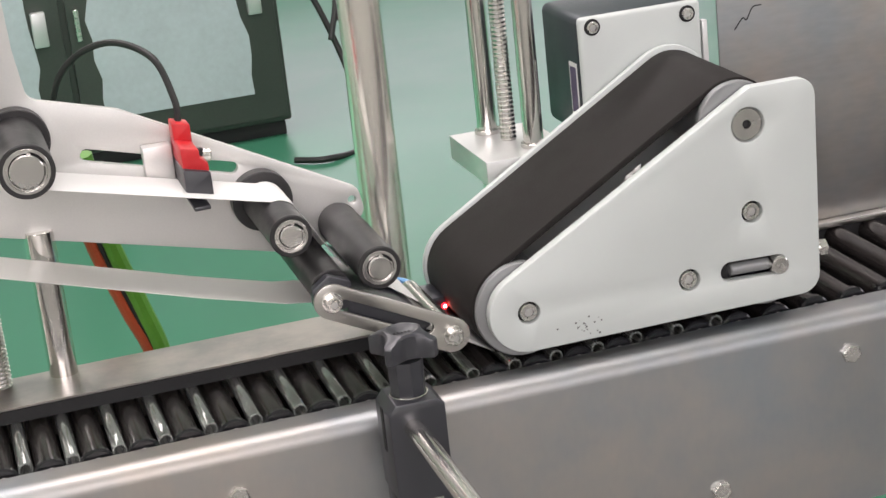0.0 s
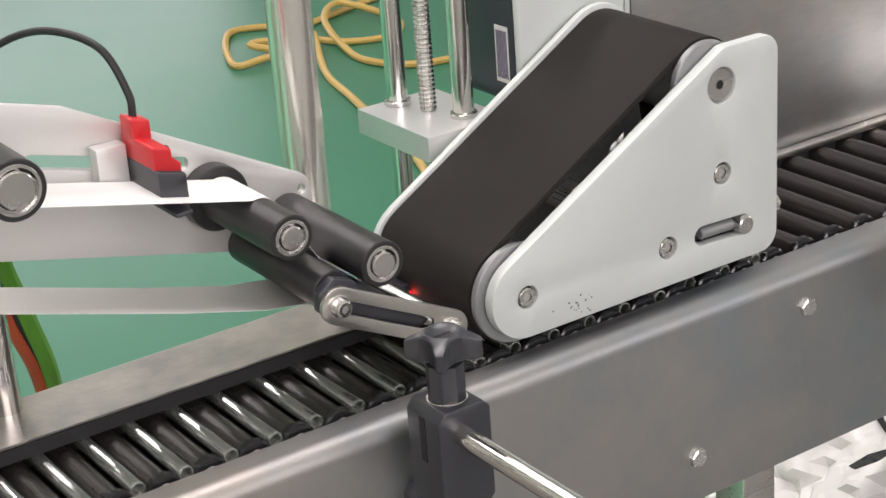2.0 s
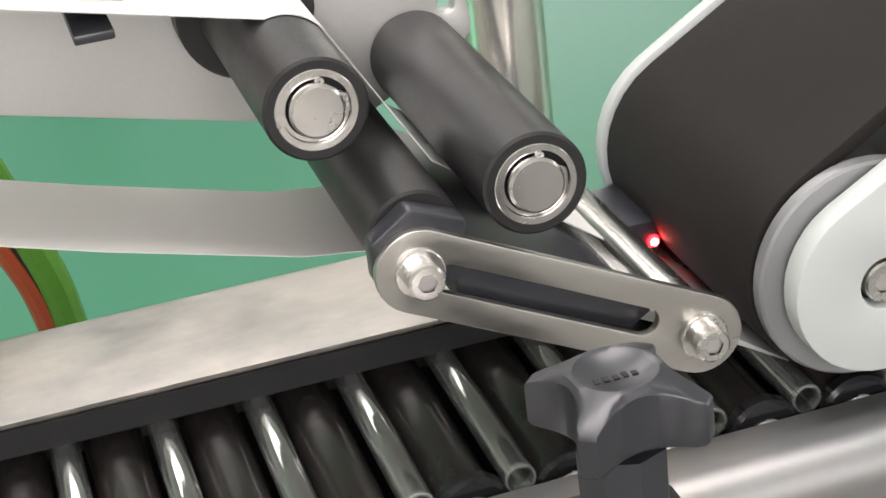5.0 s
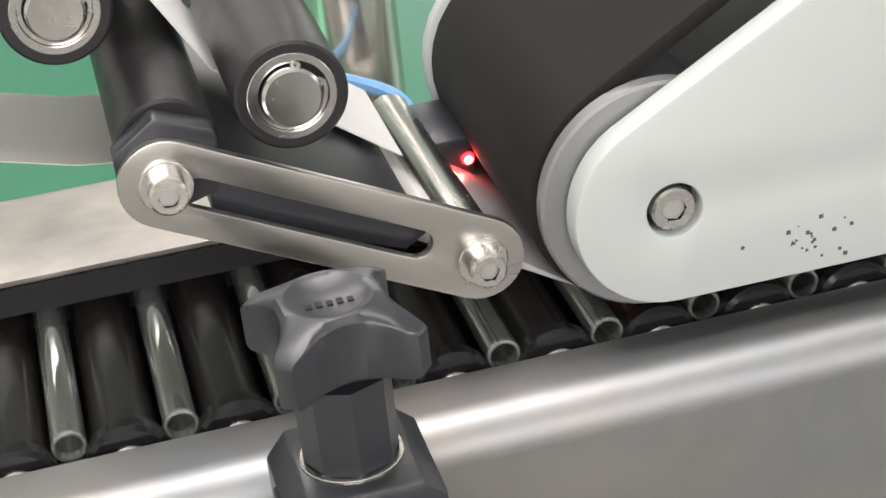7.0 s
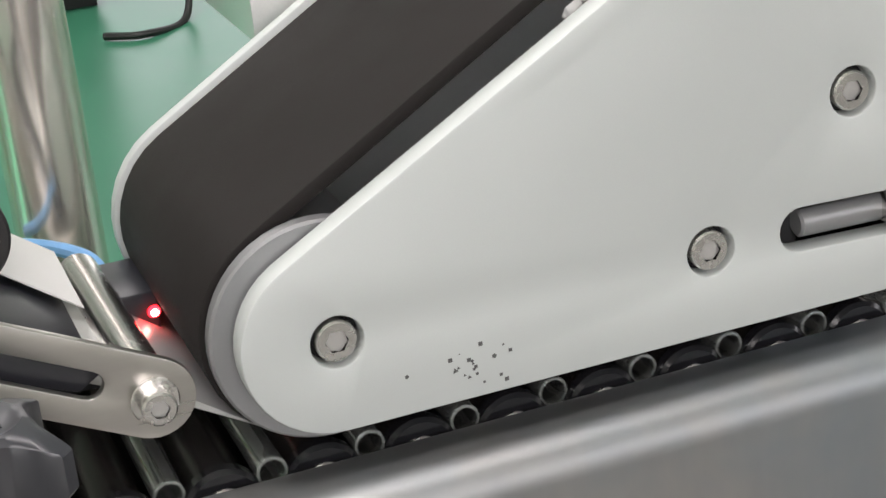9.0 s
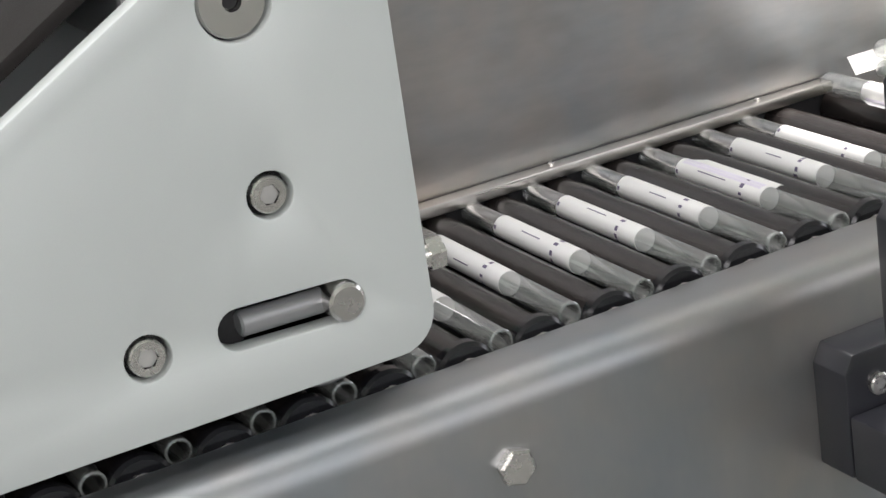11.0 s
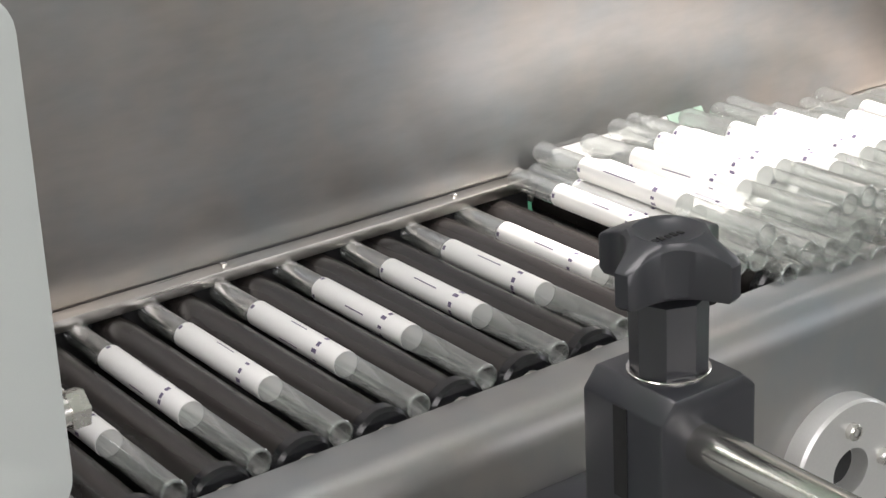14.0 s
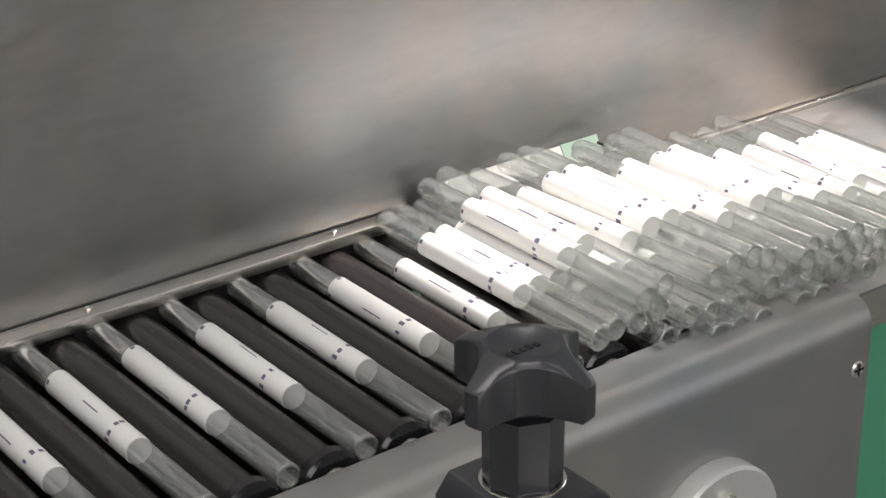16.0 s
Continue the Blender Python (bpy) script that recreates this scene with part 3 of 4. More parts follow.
arm = rounded([(-0.52, 0.62), (-0.52, 0.127), (-0.147, 0.0335), (-0.0925, 0.062), (-0.0965, 0.0865), (-0.298, 0.1945), (-0.371, 0.2155), (-0.3765, 0.26), (-0.387, 0.62)], [0, 0.01, 0.02, 0.010, 0.012, 0.02, 0.012, 0.02, 0], 5)
part("side_plate", prism([arm, stadium(-0.330, 0.1590, -0.2075, 0.1255, 0.0055), circle(-0.1035, 0.0765, 0.0038)], 0.168, 0.176, 0.0008), ARM_PAINT, lab, "satin grey sheet metal side plate")
ROLLS = [(-0.3865, 0.1840, 0.0225, 0.048, 0.0285), (-0.1865, 0.0945, 0.0180, 0.037, 0.0270), (-0.1193, 0.0584, 0.0185, 0.021, 0.0), (-0.1605, 0.0450, 0.0168, 0.030, 0.0)]
for i, (x, z, r, y0, fl) in enumerate(ROLLS):
    g = part("guide_roller", lathe((x, y0, z), (x, 0.168, z), [(0, r - 0.005), (0, r - 0.001), (0.001, r), (0.1675 - y0 - 0.001, r), (0.1675 - y0, r - 0.001), (0.1675 - y0, 0)], 48), RUBBER, lab, "black rubber roller")
    if fl:
        part("flange", rod((x, 0.152, z), (x, 0.1675, z), fl, 0.001, 40), RUBBER, g)
    if i < 3:
        part("inner_race", pipe((x, y0 - 0.0005, z), (x, y0 + 0.012, z), r - 0.0062, r - 0.0038, 0.0003, 40), TURNED, g, "bright bearing ring")
        part("seal", lathe((x, y0 + 0.004, z), (x, -1, z), [(0, 0), (0, r - 0.006)], 36), DARKHOLE, g)
        ringbm = bmesh.new()
        lo, hi = math.radians(75), math.radians(375)
        inner, outer = r - 0.0078, r - 0.0064
        vs = []
        for k in range(37):
            a = lo + (hi - lo) * k / 36
            vs.append([ringbm.verts.new((x + q * math.cos(a), y0 + yy, z + q * math.sin(a))) for q, yy in ((inner, 0.0015), (outer, 0.0015), (outer, 0.003), (inner, 0.003))])
        for a, b in zip(vs, vs[1:]):
            for k in range(4):
                ringbm.faces.new((a[k], a[(k + 1) % 4], b[(k + 1) % 4], b[k]))
        part("snap_ring", ringbm, TURNED, g)
        for sgn in (0, 1):
            ea = math.radians(75 if sgn == 0 else 15)
            part("snap_ring_eye", pipe((x + (inner - 0.001) * math.cos(ea), y0 + 0.0012, z + (inner - 0.001) * math.sin(ea)), (x + (inner - 0.001) * math.cos(ea), y0 + 0.003, z + (inner - 0.001) * math.sin(ea)), 0.0006, 0.0018, 0.0001, 12), TURNED, g)
        part("axle_end", lathe((x, y0 + 0.01, z), (x, -1, z), [(0, r - 0.0085), (0.0112, r - 0.0085), (0.0122, r - 0.0095), (0.0122, 0)], 40), TURNED, g, "turned steel axle end")
part("end_block", prism([rounded([(-0.1785, 0.050), (-0.164, 0.0600), (-0.1450, 0.0525), (-0.1465, 0.031), (-0.165, 0.0260), (-0.1785, 0.035)], 0.003, 3)], 0.0205, 0.030, 0.001), PLASTIC, lab)
# slotted link to the peeling edge
a_, b_ = Vector((-0.1640, 0.0385)), Vector((-0.0640, -0.0120))
d_ = (b_ - a_).normalized()
s0, s1 = a_ + d_ * 0.011, a_ + d_ * 0.088
link = part("link_plate", prism([stadium(*a_, *b_, 0.0152, 14), stadium(*s0, *s1, 0.0052, 8), circle(b_.x, b_.y, 0.003, 12)], 0.0163, 0.0203, 0.0005), STEEL, lab, "slotted stainless link plate")
for q in (a_, b_):
    part("washer", pipe((q.x, 0.0163, q.y), (q.x, 0.0141, q.y), 0.004, 0.0088), SCREW, link)
    socket_screw(link, (q.x, 0.0141, q.y), 0.0064, 0.0075)
part("cross_bar", rod((b_.x, 0.0204, b_.y + 0.001), (b_.x - 0.003, 0.142, b_.y + 0.003), 0.0088), TURNED, lab, "turned steel cross bar")
part("peel_block", prism([[(-0.150, 0.041), (-0.098, 0.0135), (-0.080, -0.0015), (-0.088, -0.0065), (-0.150, 0.020)]], 0.024, 0.158, 0.0008), PLASTIC, lab, "black block under the label web")
part("peel_plate", prism([[(-0.112, 0.0125), (-0.059, -0.0145), (-0.0245, -0.0400), (-0.0243, -0.0406), (-0.0605, -0.0185), (-0.114, 0.009)]], 0.030, 0.150, 0.0003), ALU_BRIGHT, lab, "thin bright peeling edge")
# label web and liner
web = thing("label_web", (-0.28, 0.12, 0.12), "white label web running over the guide rollers", "label web")
r0, r1, r2, r3 = ((q[0], q[1], q[2] + 0.0006) for q in ROLLS)


def wrap(c, start, stop, n=10):
    return [(c[0] + c[2] * math.cos(math.radians(start + (stop - start) * k / n)), c[1] + c[2] * math.sin(math.radians(start + (stop - start) * k / n))) for k in range(n + 1)]


top2 = [(-0.4075, 0.60), (-0.4075, 0.20)] + wrap(r0, 175, 262, 8) + wrap(r1, 104, 40, 8)
part("paper_run", ribbon(top2, 0.085, 0.150, 0.0005), PAPER, web, "white label paper")
part("feed_run", ribbon(wrap(r1, 40, 30, 2) + [(-0.138, 0.0470), (-0.102, 0.0200), (-0.074, -0.0010)], 0.085, 0.150, 0.0005), PAPER, web)
low = [(-0.060, -0.0262), (-0.112, 0.0030), (-0.150, 0.0145), (-0.172, 0.0180), (-0.19, 0.0205), (-0.26, 0.040), (-0.42, 0.090), (-0.62, 0.148)]
part("liner_run", ribbon(low, 0.085, 0.150, 0.0005), LINER, web, "shiny grey backing liner returning to the rewinder")

# label sensor
sens = thing("label_sensor", (-0.2420, 0.1400, 0.1325), "red and black fork sensor clamped over the label web", "sensor")
part("clamp", box(-0.284, -0.259, 0.152, 0.1675, 0.128, 0.160, 0.001), ARM_PAINT, sens, "small grey clamp plate")
part("body", prism([rounded([(-0.2585, 0.1265), (-0.2355, 0.1205), (-0.2355, 0.1430), (-0.2585, 0.1490)], 0.002, 3)], 0.101, 0.160, 0.001), PLASTIC, sens)
part("cap", prism([rounded([(-0.2575, 0.1455), (-0.2355, 0.1395), (-0.2355, 0.1495), (-0.2420, 0.1555), (-0.2420, 0.1625), (-0.2575, 0.1665)], 0.0018, 3)], 0.108, 0.162, 0.0012), RED, sens, "red plastic cap")
part("tab", prism([rounded([(-0.2575, 0.1645), (-0.2420, 0.1605), (-0.2420, 0.1775), (-0.2575, 0.1815)], 0.0018, 3)], 0.140, 0.161, 0.0012), RED, sens, "red plastic tab")
part("button", rod((-0.2400, 0.1260, 0.1525), (-0.2400, 0.1260, 0.1590), 0.004, 0.0008, 16), DARKHOLE, sens)
part("fork", box(-0.2560, -0.2420, 0.0835, 0.1600, 0.1165, 0.1200, 0.0008), PLASTIC, sens)
part("thumb_screw", rod((-0.2355, 0.1600, 0.1445), (-0.2250, 0.1600, 0.1430), 0.0055, 0.001, 16), CHROME, sens)
part("cable", sweep([(-0.2500, 0.1520, 0.1785), (-0.2500, 0.1560, 0.1985), (-0.2610, 0.1750, 0.2325), (-0.2910, 0.2100, 0.2445), (-0.3240, 0.2400, 0.2285), (-0.3440, 0.2600, 0.1925), (-0.3570, 0.3000, 0.1025)], 0.0031, 10), CABLE, sens, "black sensor cable")

# posts on the deck behind the label head
p1 = thing("guide_post", (-0.390, 0.178, -0.033), "polished steel guide post on the deck", "post", "label head posts")
part("post", rod((-0.381, 0.171, -0.035), (-0.381, 0.171, 0.10), 0.0125, 0.0005), CHROME, p1)
p2 = thing("threaded_post", (-0.452, 0.178, -0.033), "dull threaded lifting screw standing on the deck", "post", "label head posts")
prof = [(0, 0)]
for k in range(60):
    prof += [(k * 0.0040, 0.0100), (k * 0.0040 + 0.002, 0.0118)]
part("thread", lathe((-0.4375, 0.171, -0.035), (-0.4375, 0.171, 1), prof + [(0.24, 0)], 18), TURNED, p2)
p3 = thing("guide_post", (-0.505, 0.178, -0.033), "polished steel guide post on the deck", "post", "label head posts")
part("post", rod((-0.468, 0.171, -0.035), (-0.468, 0.171, 0.10), 0.0110, 0.0005), CHROME, p3)

# small detector behind the peeling edge
det = thing("tube_sensor", (-0.055, 0.13, -0.035), "black photo sensor with a glowing red light behind the belt", "sensor")
part("housing", box(-0.070, -0.0420, 0.1095, 0.150, -0.0349, -0.0105, 0.001), PLASTIC, det)
lens = part("lens", lathe((-0.0440, 0.1096, -0.0195), (-0.0440, -1, -0.0195), [(0, 0.0027), (0.0012, 0.0022), (0.0014, 0)], 14), LED, det, "glowing red light")
part("core", lathe((-0.0440, 0.1080, -0.0195), (-0.0440, -1, -0.0195), [(0, 0.0017), (0.0006, 0.0012), (0.0007, 0)], 12), LEDCORE, lens, "white-hot centre of the light")
part("hose", sweep([(-0.054, 0.150, -0.018), (-0.059, 0.166, -0.013), (-0.072, 0.186, -0.012), (-0.088, 0.23, -0.022)], 0.0032, 8), BLUEHOSE, det, "light blue hose")


# ---- clamps with star knobs ----
def star_knob_clamp(x, y, z, turn, bar):
    """z: where the neck meets the clamp block."""
    c = thing("knob_clamp", (x, y, z - 0.09), "black plastic cross clamp with a star knob and steel rods", "clamp", "rail clamps")
    star = bmesh.new()
    n = 96
    R, dc, rc, cap = 0.0287, 0.0390, 0.0236, 0.0131
    rings = [[] for k in range(9)]
    for j in range(n):
        a = j * math.tau / n
        d = (a - math.radians(turn)) % (math.pi / 2) - math.pi / 4
        q = rc * rc - (dc * math.sin(d)) ** 2
        rr = min(R, dc * math.cos(d) - math.sqrt(q)) if q > 0 else R
        crest = 0.0545 - (rr - cap) * 0.42
        mid = cap + (rr - cap) * 0.5
        for ring, (rad, zz) in zip(rings, ((rr * 0.5, 0.0315), (rr - 0.0012, 0.0330), (rr, 0.0345), (rr, crest - 0.0012), (rr - 0.0009, crest), (mid, (crest + 0.0545) / 2 + 0.0004), (cap, 0.0545), (cap - 0.0016, 0.0538), (cap * 0.55, 0.0514))):
            ring.append(star.verts.new((x + rad * math.cos(a), y + rad * math.sin(a), z + zz)))
    for a, b in zip(rings, rings[1:]):
        for j in range(n):
            star.faces.new((a[j], a[(j + 1) % n], b[(j + 1) % n], b[j]))
    star.faces.new(rings[0][::-1]), star.faces.new(rings[-1])
    knob = part("star_knob", star, PLASTIC, c, "black four-lobed star knob with a dished top")
    mark = bmesh.new()
    for j in range(5):
        box(x - 0.007 + j * 0.003, x - 0.0052 + j * 0.003, y - 0.0012, y + 0.0012 + 0.0006 * (j % 2), z + 0.0512, z + 0.0518, 0, bm=mark)
    part("embossing", mark, DARKHOLE, knob)
    part("neck", lathe((x, y, z - 0.004), (x, y, z + 1), [(0, 0), (0, 0.0144), (0.004, 0.0144), (0.0335, 0.0147), (0.0335, 0)], 8), PLASTIC, c)
    part("neck_ring", pipe((x, y, z - 0.001), (x, y, z + 0.0010), 0.0142, 0.0157, 0.0003), CHROME, c)
    blk = [(-0.0235, -0.004), (-0.017, 0.0), (0.017, 0.0), (0.0235, -0.006), (0.0235, -0.080), (0.018, -0.086), (-0.018, -0.086), (-0.0235, -0.080)]
    part("block", prism([rounded([(x + p, z + q - (0.004 if i == 0 else 0)) for i, (p, q) in enumerate(blk)], 0.002, 2)], y - 0.022, y + 0.022, 0.0025), PLASTIC, c, "black moulded clamp block")
    part("split", box(x - 0.0242, x - 0.0232, y - 0.0035, y + 0.0035, z - 0.045, z - 0.008, 0), DARKHOLE, c)
    part("cross_rod", rod((x - 0.004, y - bar, z - 0.0215), (x - 0.004, y + 0.02, z - 0.0215), 0.0082), CHROME, c, "polished steel rod")
    part("upright_rod", rod((x + 0.012, y + 0.005, z - 0.30), (x + 0.012, y + 0.005, z - 0.084), 0.0085), CHROME, c, "polished steel rod")
    part("bracket", prism([rounded([(x - 0.015, z - 0.097), (x - 0.010, z - 0.088), (x + 0.030, z - 0.088), (x + 0.036, z - 0.095), (x + 0.036, z - 0.150), (x - 0.015, z - 0.150)], 0.002, 2)], FACE - 0.025, FACE - 0.0004, 0.0015), PLASTIC, c, "black bracket on the front rail")
    socket_screw(c, (x + 0.003, FACE - 0.025, z - 0.106), 0.0055, 0.003)
    part("arm", box(x - 0.015, x + 0.036, y - 0.020, FACE - 0.0254, z - 0.150, z - 0.117, 0.002), PLASTIC, c)
    return c


star_knob_clamp(-0.1290, -0.070, -0.0180, 50, 0.30)
star_knob_clamp(0.4632, -0.105, 0.0005, 14, 0.20)

# ---- background ----
FL = -Z0
cab = thing("electrical_cabinet", (0.1, 5.1, FL), "olive-grey cabinet with doors still under pale blue film", "cabinet")
CY = 4.42
part("body", box(-1.2, 0.66, CY, CY + 0.5, FL + 0.05, FL + 1.9, 0.01), CABINET, cab)
part("plinth", box(-1.18, 0.64, CY + 0.02, CY + 0.48, FL, FL + 0.05, 0.003), DARKHOLE, cab)
for x0, x1, fx0, fx1 in ((-0.75, -0.03, -0.62, -0.13), (-0.01, 0.645, 0.06, 0.54)):
    door = part("door", box(x0, x1, CY - 0.022, CY - 0.002, FL + 0.07, FL + 1.88, 0.004), CABINET, cab)
    rng = random.Random(int(x0 * 100) + 900)
    n = 26
    edge = [(fx0 + 0.010 * math.sin(k * 1.1) + rng.uniform(-0.010, 0.010), FL + 0.16 + k * 0.064) for k in range(n)]
    edge += [(fx1 + 0.010 * math.sin(k * 0.8) + rng.uniform(-0.012, 0.012), FL + 0.16 + k * 0.064) for k in reversed(range(n))]
    film = prism([edge], CY - 0.026, CY - 0.023, 0)
    part("film", film, FILM, door, "torn pale blue protective film")
    for hz in (0.42, 1.3):
        part("handle", box(x1 - 0.09, x1 - 0.045, CY - 0.05, CY - 0.022, FL + hz, FL + hz + 0.11, 0.005), ALU_BRIGHT, door)
    for hz in (0.42, 1.3):
        part("hinge", rod((x0 + 0.03, CY - 0.03, FL + hz), (x0 + 0.03, CY - 0.03, FL + hz + 0.10), 0.009, 0.001, 12), SCREW, door)
for k, pts in enumerate(([(0.68, 4.40, 0.75), (0.72, 4.38, 0.30), (0.78, 4.36, 0.0), (0.72, 4.36, -0.12), (0.79, 4.33, -0.28), (0.82, 4.28, -0.48), (0.78, 4.23, -0.62)],
                         [(0.70, 4.40, 0.80), (0.79, 4.38, 0.40), (0.74, 4.38, 0.15), (0.79, 4.36, 0.0), (0.82, 4.34, -0.25), (0.86, 4.28, -0.41), (0.82, 4.28, -0.55), (0.88, 4.26, -0.60)],
                         [(0.67, 4.38, -0.40), (0.76, 4.34, -0.50), (0.84, 4.23, -0.80), (0.81, 4.10, FL + 0.012), (0.68, 4.0, FL + 0.012), (0.58, 4.05, FL + 0.012)])):
    solid("power_cable", sweep(pts, 0.010, 8), CABLE, "black cable hanging loosely beside the cabinet", "cable", group="cabinet cables")

HZ = FL + 0.011
solid("air_hose", sweep([(2.35, 4.02, HZ), (2.12, 3.95, HZ), (1.96, 3.90, HZ), (1.88, 3.99, HZ), (1.79, 4.02, HZ), (1.72, 3.94, HZ), (1.65, 3.80, HZ), (1.61, 3.66, HZ), (1.71, 3.64, HZ + 0.01), (1.78, 3.55, HZ + 0.02), (1.70, 3.74, HZ + 0.03), (1.85, 3.72, HZ + 0.02), (1.98, 3.63, HZ), (2.10, 3.59, HZ), (2.22, 3.72, HZ), (2.15, 3.95, HZ + 0.03), (2.0, 3.8, HZ + 0.03), (1.92, 3.52, HZ), (1.92, 3.38, HZ), (1.98, 3.28, HZ), (2.15, 3.25, HZ), (2.5, 3.4, HZ)], 0.011, 8), YELLOW, "thin yellow air hose coiled on the floor", "hose")
solid("air_hose", sweep([(1.90, 3.70, HZ + 0.03), (1.76, 3.40, HZ), (1.69, 3.15, HZ), (1.62, 2.90, HZ), (1.5, 2.5, HZ), (1.3, 2.2, HZ)], 0.011, 8), YELLOW, "yellow air hose trailing over the floor", "hose")
for k, (m_, dx, lab_, r_) in enumerate(((REDHOSE, -0.017, "orange-red hose hanging behind the deck", 0.0065), (GREENHOSE, 0.0, "bright green hose hanging behind the deck", 0.0095), (CABLE, -0.008, "black hose hanging behind the deck", 0.006))):
    solid("hanging_hose", sweep([(-0.322 + dx, 0.33, 0.12), (-0.310 + dx, 0.345, 0.03), (-0.288 + dx * 0.9, 0.36, -0.05), (-0.272 + dx * 0.6, 0.37, -0.12), (-0.268 + dx * 0.4, 0.38, -0.25), (-0.28 + dx * 0.3, 0.42, -0.6), (-0.3, 0.5 + 0.02 * k, FL + 0.01)], r_, 10), m_, lab_, "hose", group="supply hoses")

# crumpled bag and carton on the floor
bag = thing("film_bag", (1.10, 0.58, FL), "crumpled white plastic film bag with dark print", "bag")
bm = bmesh.new()
bmesh.ops.create_icosphere(bm, subdivisions=5, radius=1)
for v in bm.verts:
    d = v.co.normalized()
    k = 1 + 0.22 * noise.noise(d * 3.1) + 0.16 * abs(noise.noise(d * 7.0 + Vector((3, 1, 2)))) + 0.07 * noise.noise(d * 19)
    v.co = Vector((1.10 + 0.32 * d.x * k, 0.58 + 0.24 * d.y * k, max(FL, FL + 0.13 + 0.17 * d.z * k)))
part("film", bm, BAG, bag)
bm = bmesh.new()
rng = random.Random(9)
for k in range(26):
    c = Vector((1.10 + rng.uniform(-0.24, 0.2), 0.58 + rng.uniform(-0.18, 0.16), FL + 0.29 + rng.uniform(-0.01, 0.012)))
    a = rng.uniform(0, 3.1)
    u, w = Vector((math.cos(a), math.sin(a), rng.uniform(-0.3, 0.3))), Vector((-math.sin(a), math.cos(a), rng.uniform(-0.3, 0.3)))
    l, b = rng.uniform(0.02, 0.07), rng.uniform(0.006, 0.02)
    vs = [bm.verts.new(c + u * l * p + w * b * q * rng.uniform(0.5, 1.3)) for p, q in ((-1, -0.6), (0, -1), (1, -0.4), (1, 0.5), (0.1, 1), (-1, 0.7))]
    bm.faces.new(vs)
bmesh.ops.solidify(bm, geom=bm.faces[:], thickness=0.002)
part("print", bm, BAGPRINT, bag, "dark crumpled print")
# ---- travel of the roller chain ----
PITCH = 0.0381
TRAVEL = [(0.0, 0.0), (1.5, 0.0643), (3.0, 0.1320), (5.5, 0.2351), (6.0, 0.2511), (7.0, 0.2952), (8.0, 0.3363), (9.5, 0.3809), (12.0, 0.4799), (12.5, 0.5032), (13.5, 0.5420), (14.5, 0.5803), (15.5, 0.6256), (16.0, 0.6445)]
FIRST = -0.4308
TUBE_Y, TUBE_Z, TUBE_R = 0.0190, -0.0520, 0.0060
ROLL_R, RING_R, ROLL_Z = 0.0118, 0.0152, -0.0610
END_X = 0.640


def shift(t):
    for (t0, s0_), (t1, s1_) in zip(TRAVEL, TRAVEL[1:]):
        if t <= t1:
            return s0_ + (s1_ - s0_) * (t - t0) / (t1 - t0)
    return TRAVEL[-1][1]


def reach(s):
    """When the chain has gone s metres."""
    for (t0, s0_), (t1, s1_) in zip(TRAVEL, TRAVEL[1:]):
        if s <= s1_:
            return t0 + (t1 - t0) * (s - s0_) / (s1_ - s0_)
    return 99.0


# ---- conveyor rollers ----
roller = thing("conveyor_roller", (0, 0, 0), "dark grey conveyor roller with black end ring and steel bush", "roller", "conveyor rollers")
part("sleeve", lathe((0, 0.0220, 0), (0, 0.192, 0), [(0, 0.006), (0, ROLL_R - 0.001), (0.001, ROLL_R), (0.1690, ROLL_R), (0.1700, ROLL_R - 0.001), (0.1700, 0.006)], 32), ROLLER, roller)
part("end_ring", lathe((0, 0.0150, 0), (0, 0.0220, 0), [(0.0, 0.0080), (0.0, 0.0135), (0.0015, RING_R), (0.0062, RING_R), (0.0070, RING_R - 0.001), (0.0070, ROLL_R - 0.002)], 32), RING, roller, "black rubber end ring")
part("bush", lathe((0, 0.0170, 0), (0, -1, 0), [(0, 0.0079), (0.0025, 0.0079), (0.0035, 0.0068), (0.0035, 0.0052), (0.0015, 0.0048), (0.0015, 0)], 24), TURNED, roller, "steel bush")
part("pin", rod((0, 0.0140, 0), (0, 0.0170, 0), 0.0032, 0.0005, 16), SCREW, roller)


def roller_place(x0, s):
    """Along the top run, then down round the end sprocket and back below."""
    x = x0 + s
    rad = 0.045
    if x <= END_X:
        return Vector((x, 0, ROLL_Z + Z0))
    a = (x - END_X) / rad
    if a < math.pi:
        return Vector((END_X + rad * math.sin(a), 0, ROLL_Z + Z0 - rad + rad * math.cos(a)))
    return Vector((END_X - (x - END_X - math.pi * rad), 0, ROLL_Z + Z0 - 2 * rad))


ROLLERS = []
for k in range(-18, 29):
    x0 = FIRST - PITCH / 2 + k * PITCH
    ob = roller if k == -18 else copy_thing(roller, Matrix.Translation((x0, 0, ROLL_Z + Z0)))
    ROLLERS.append((ob, x0))

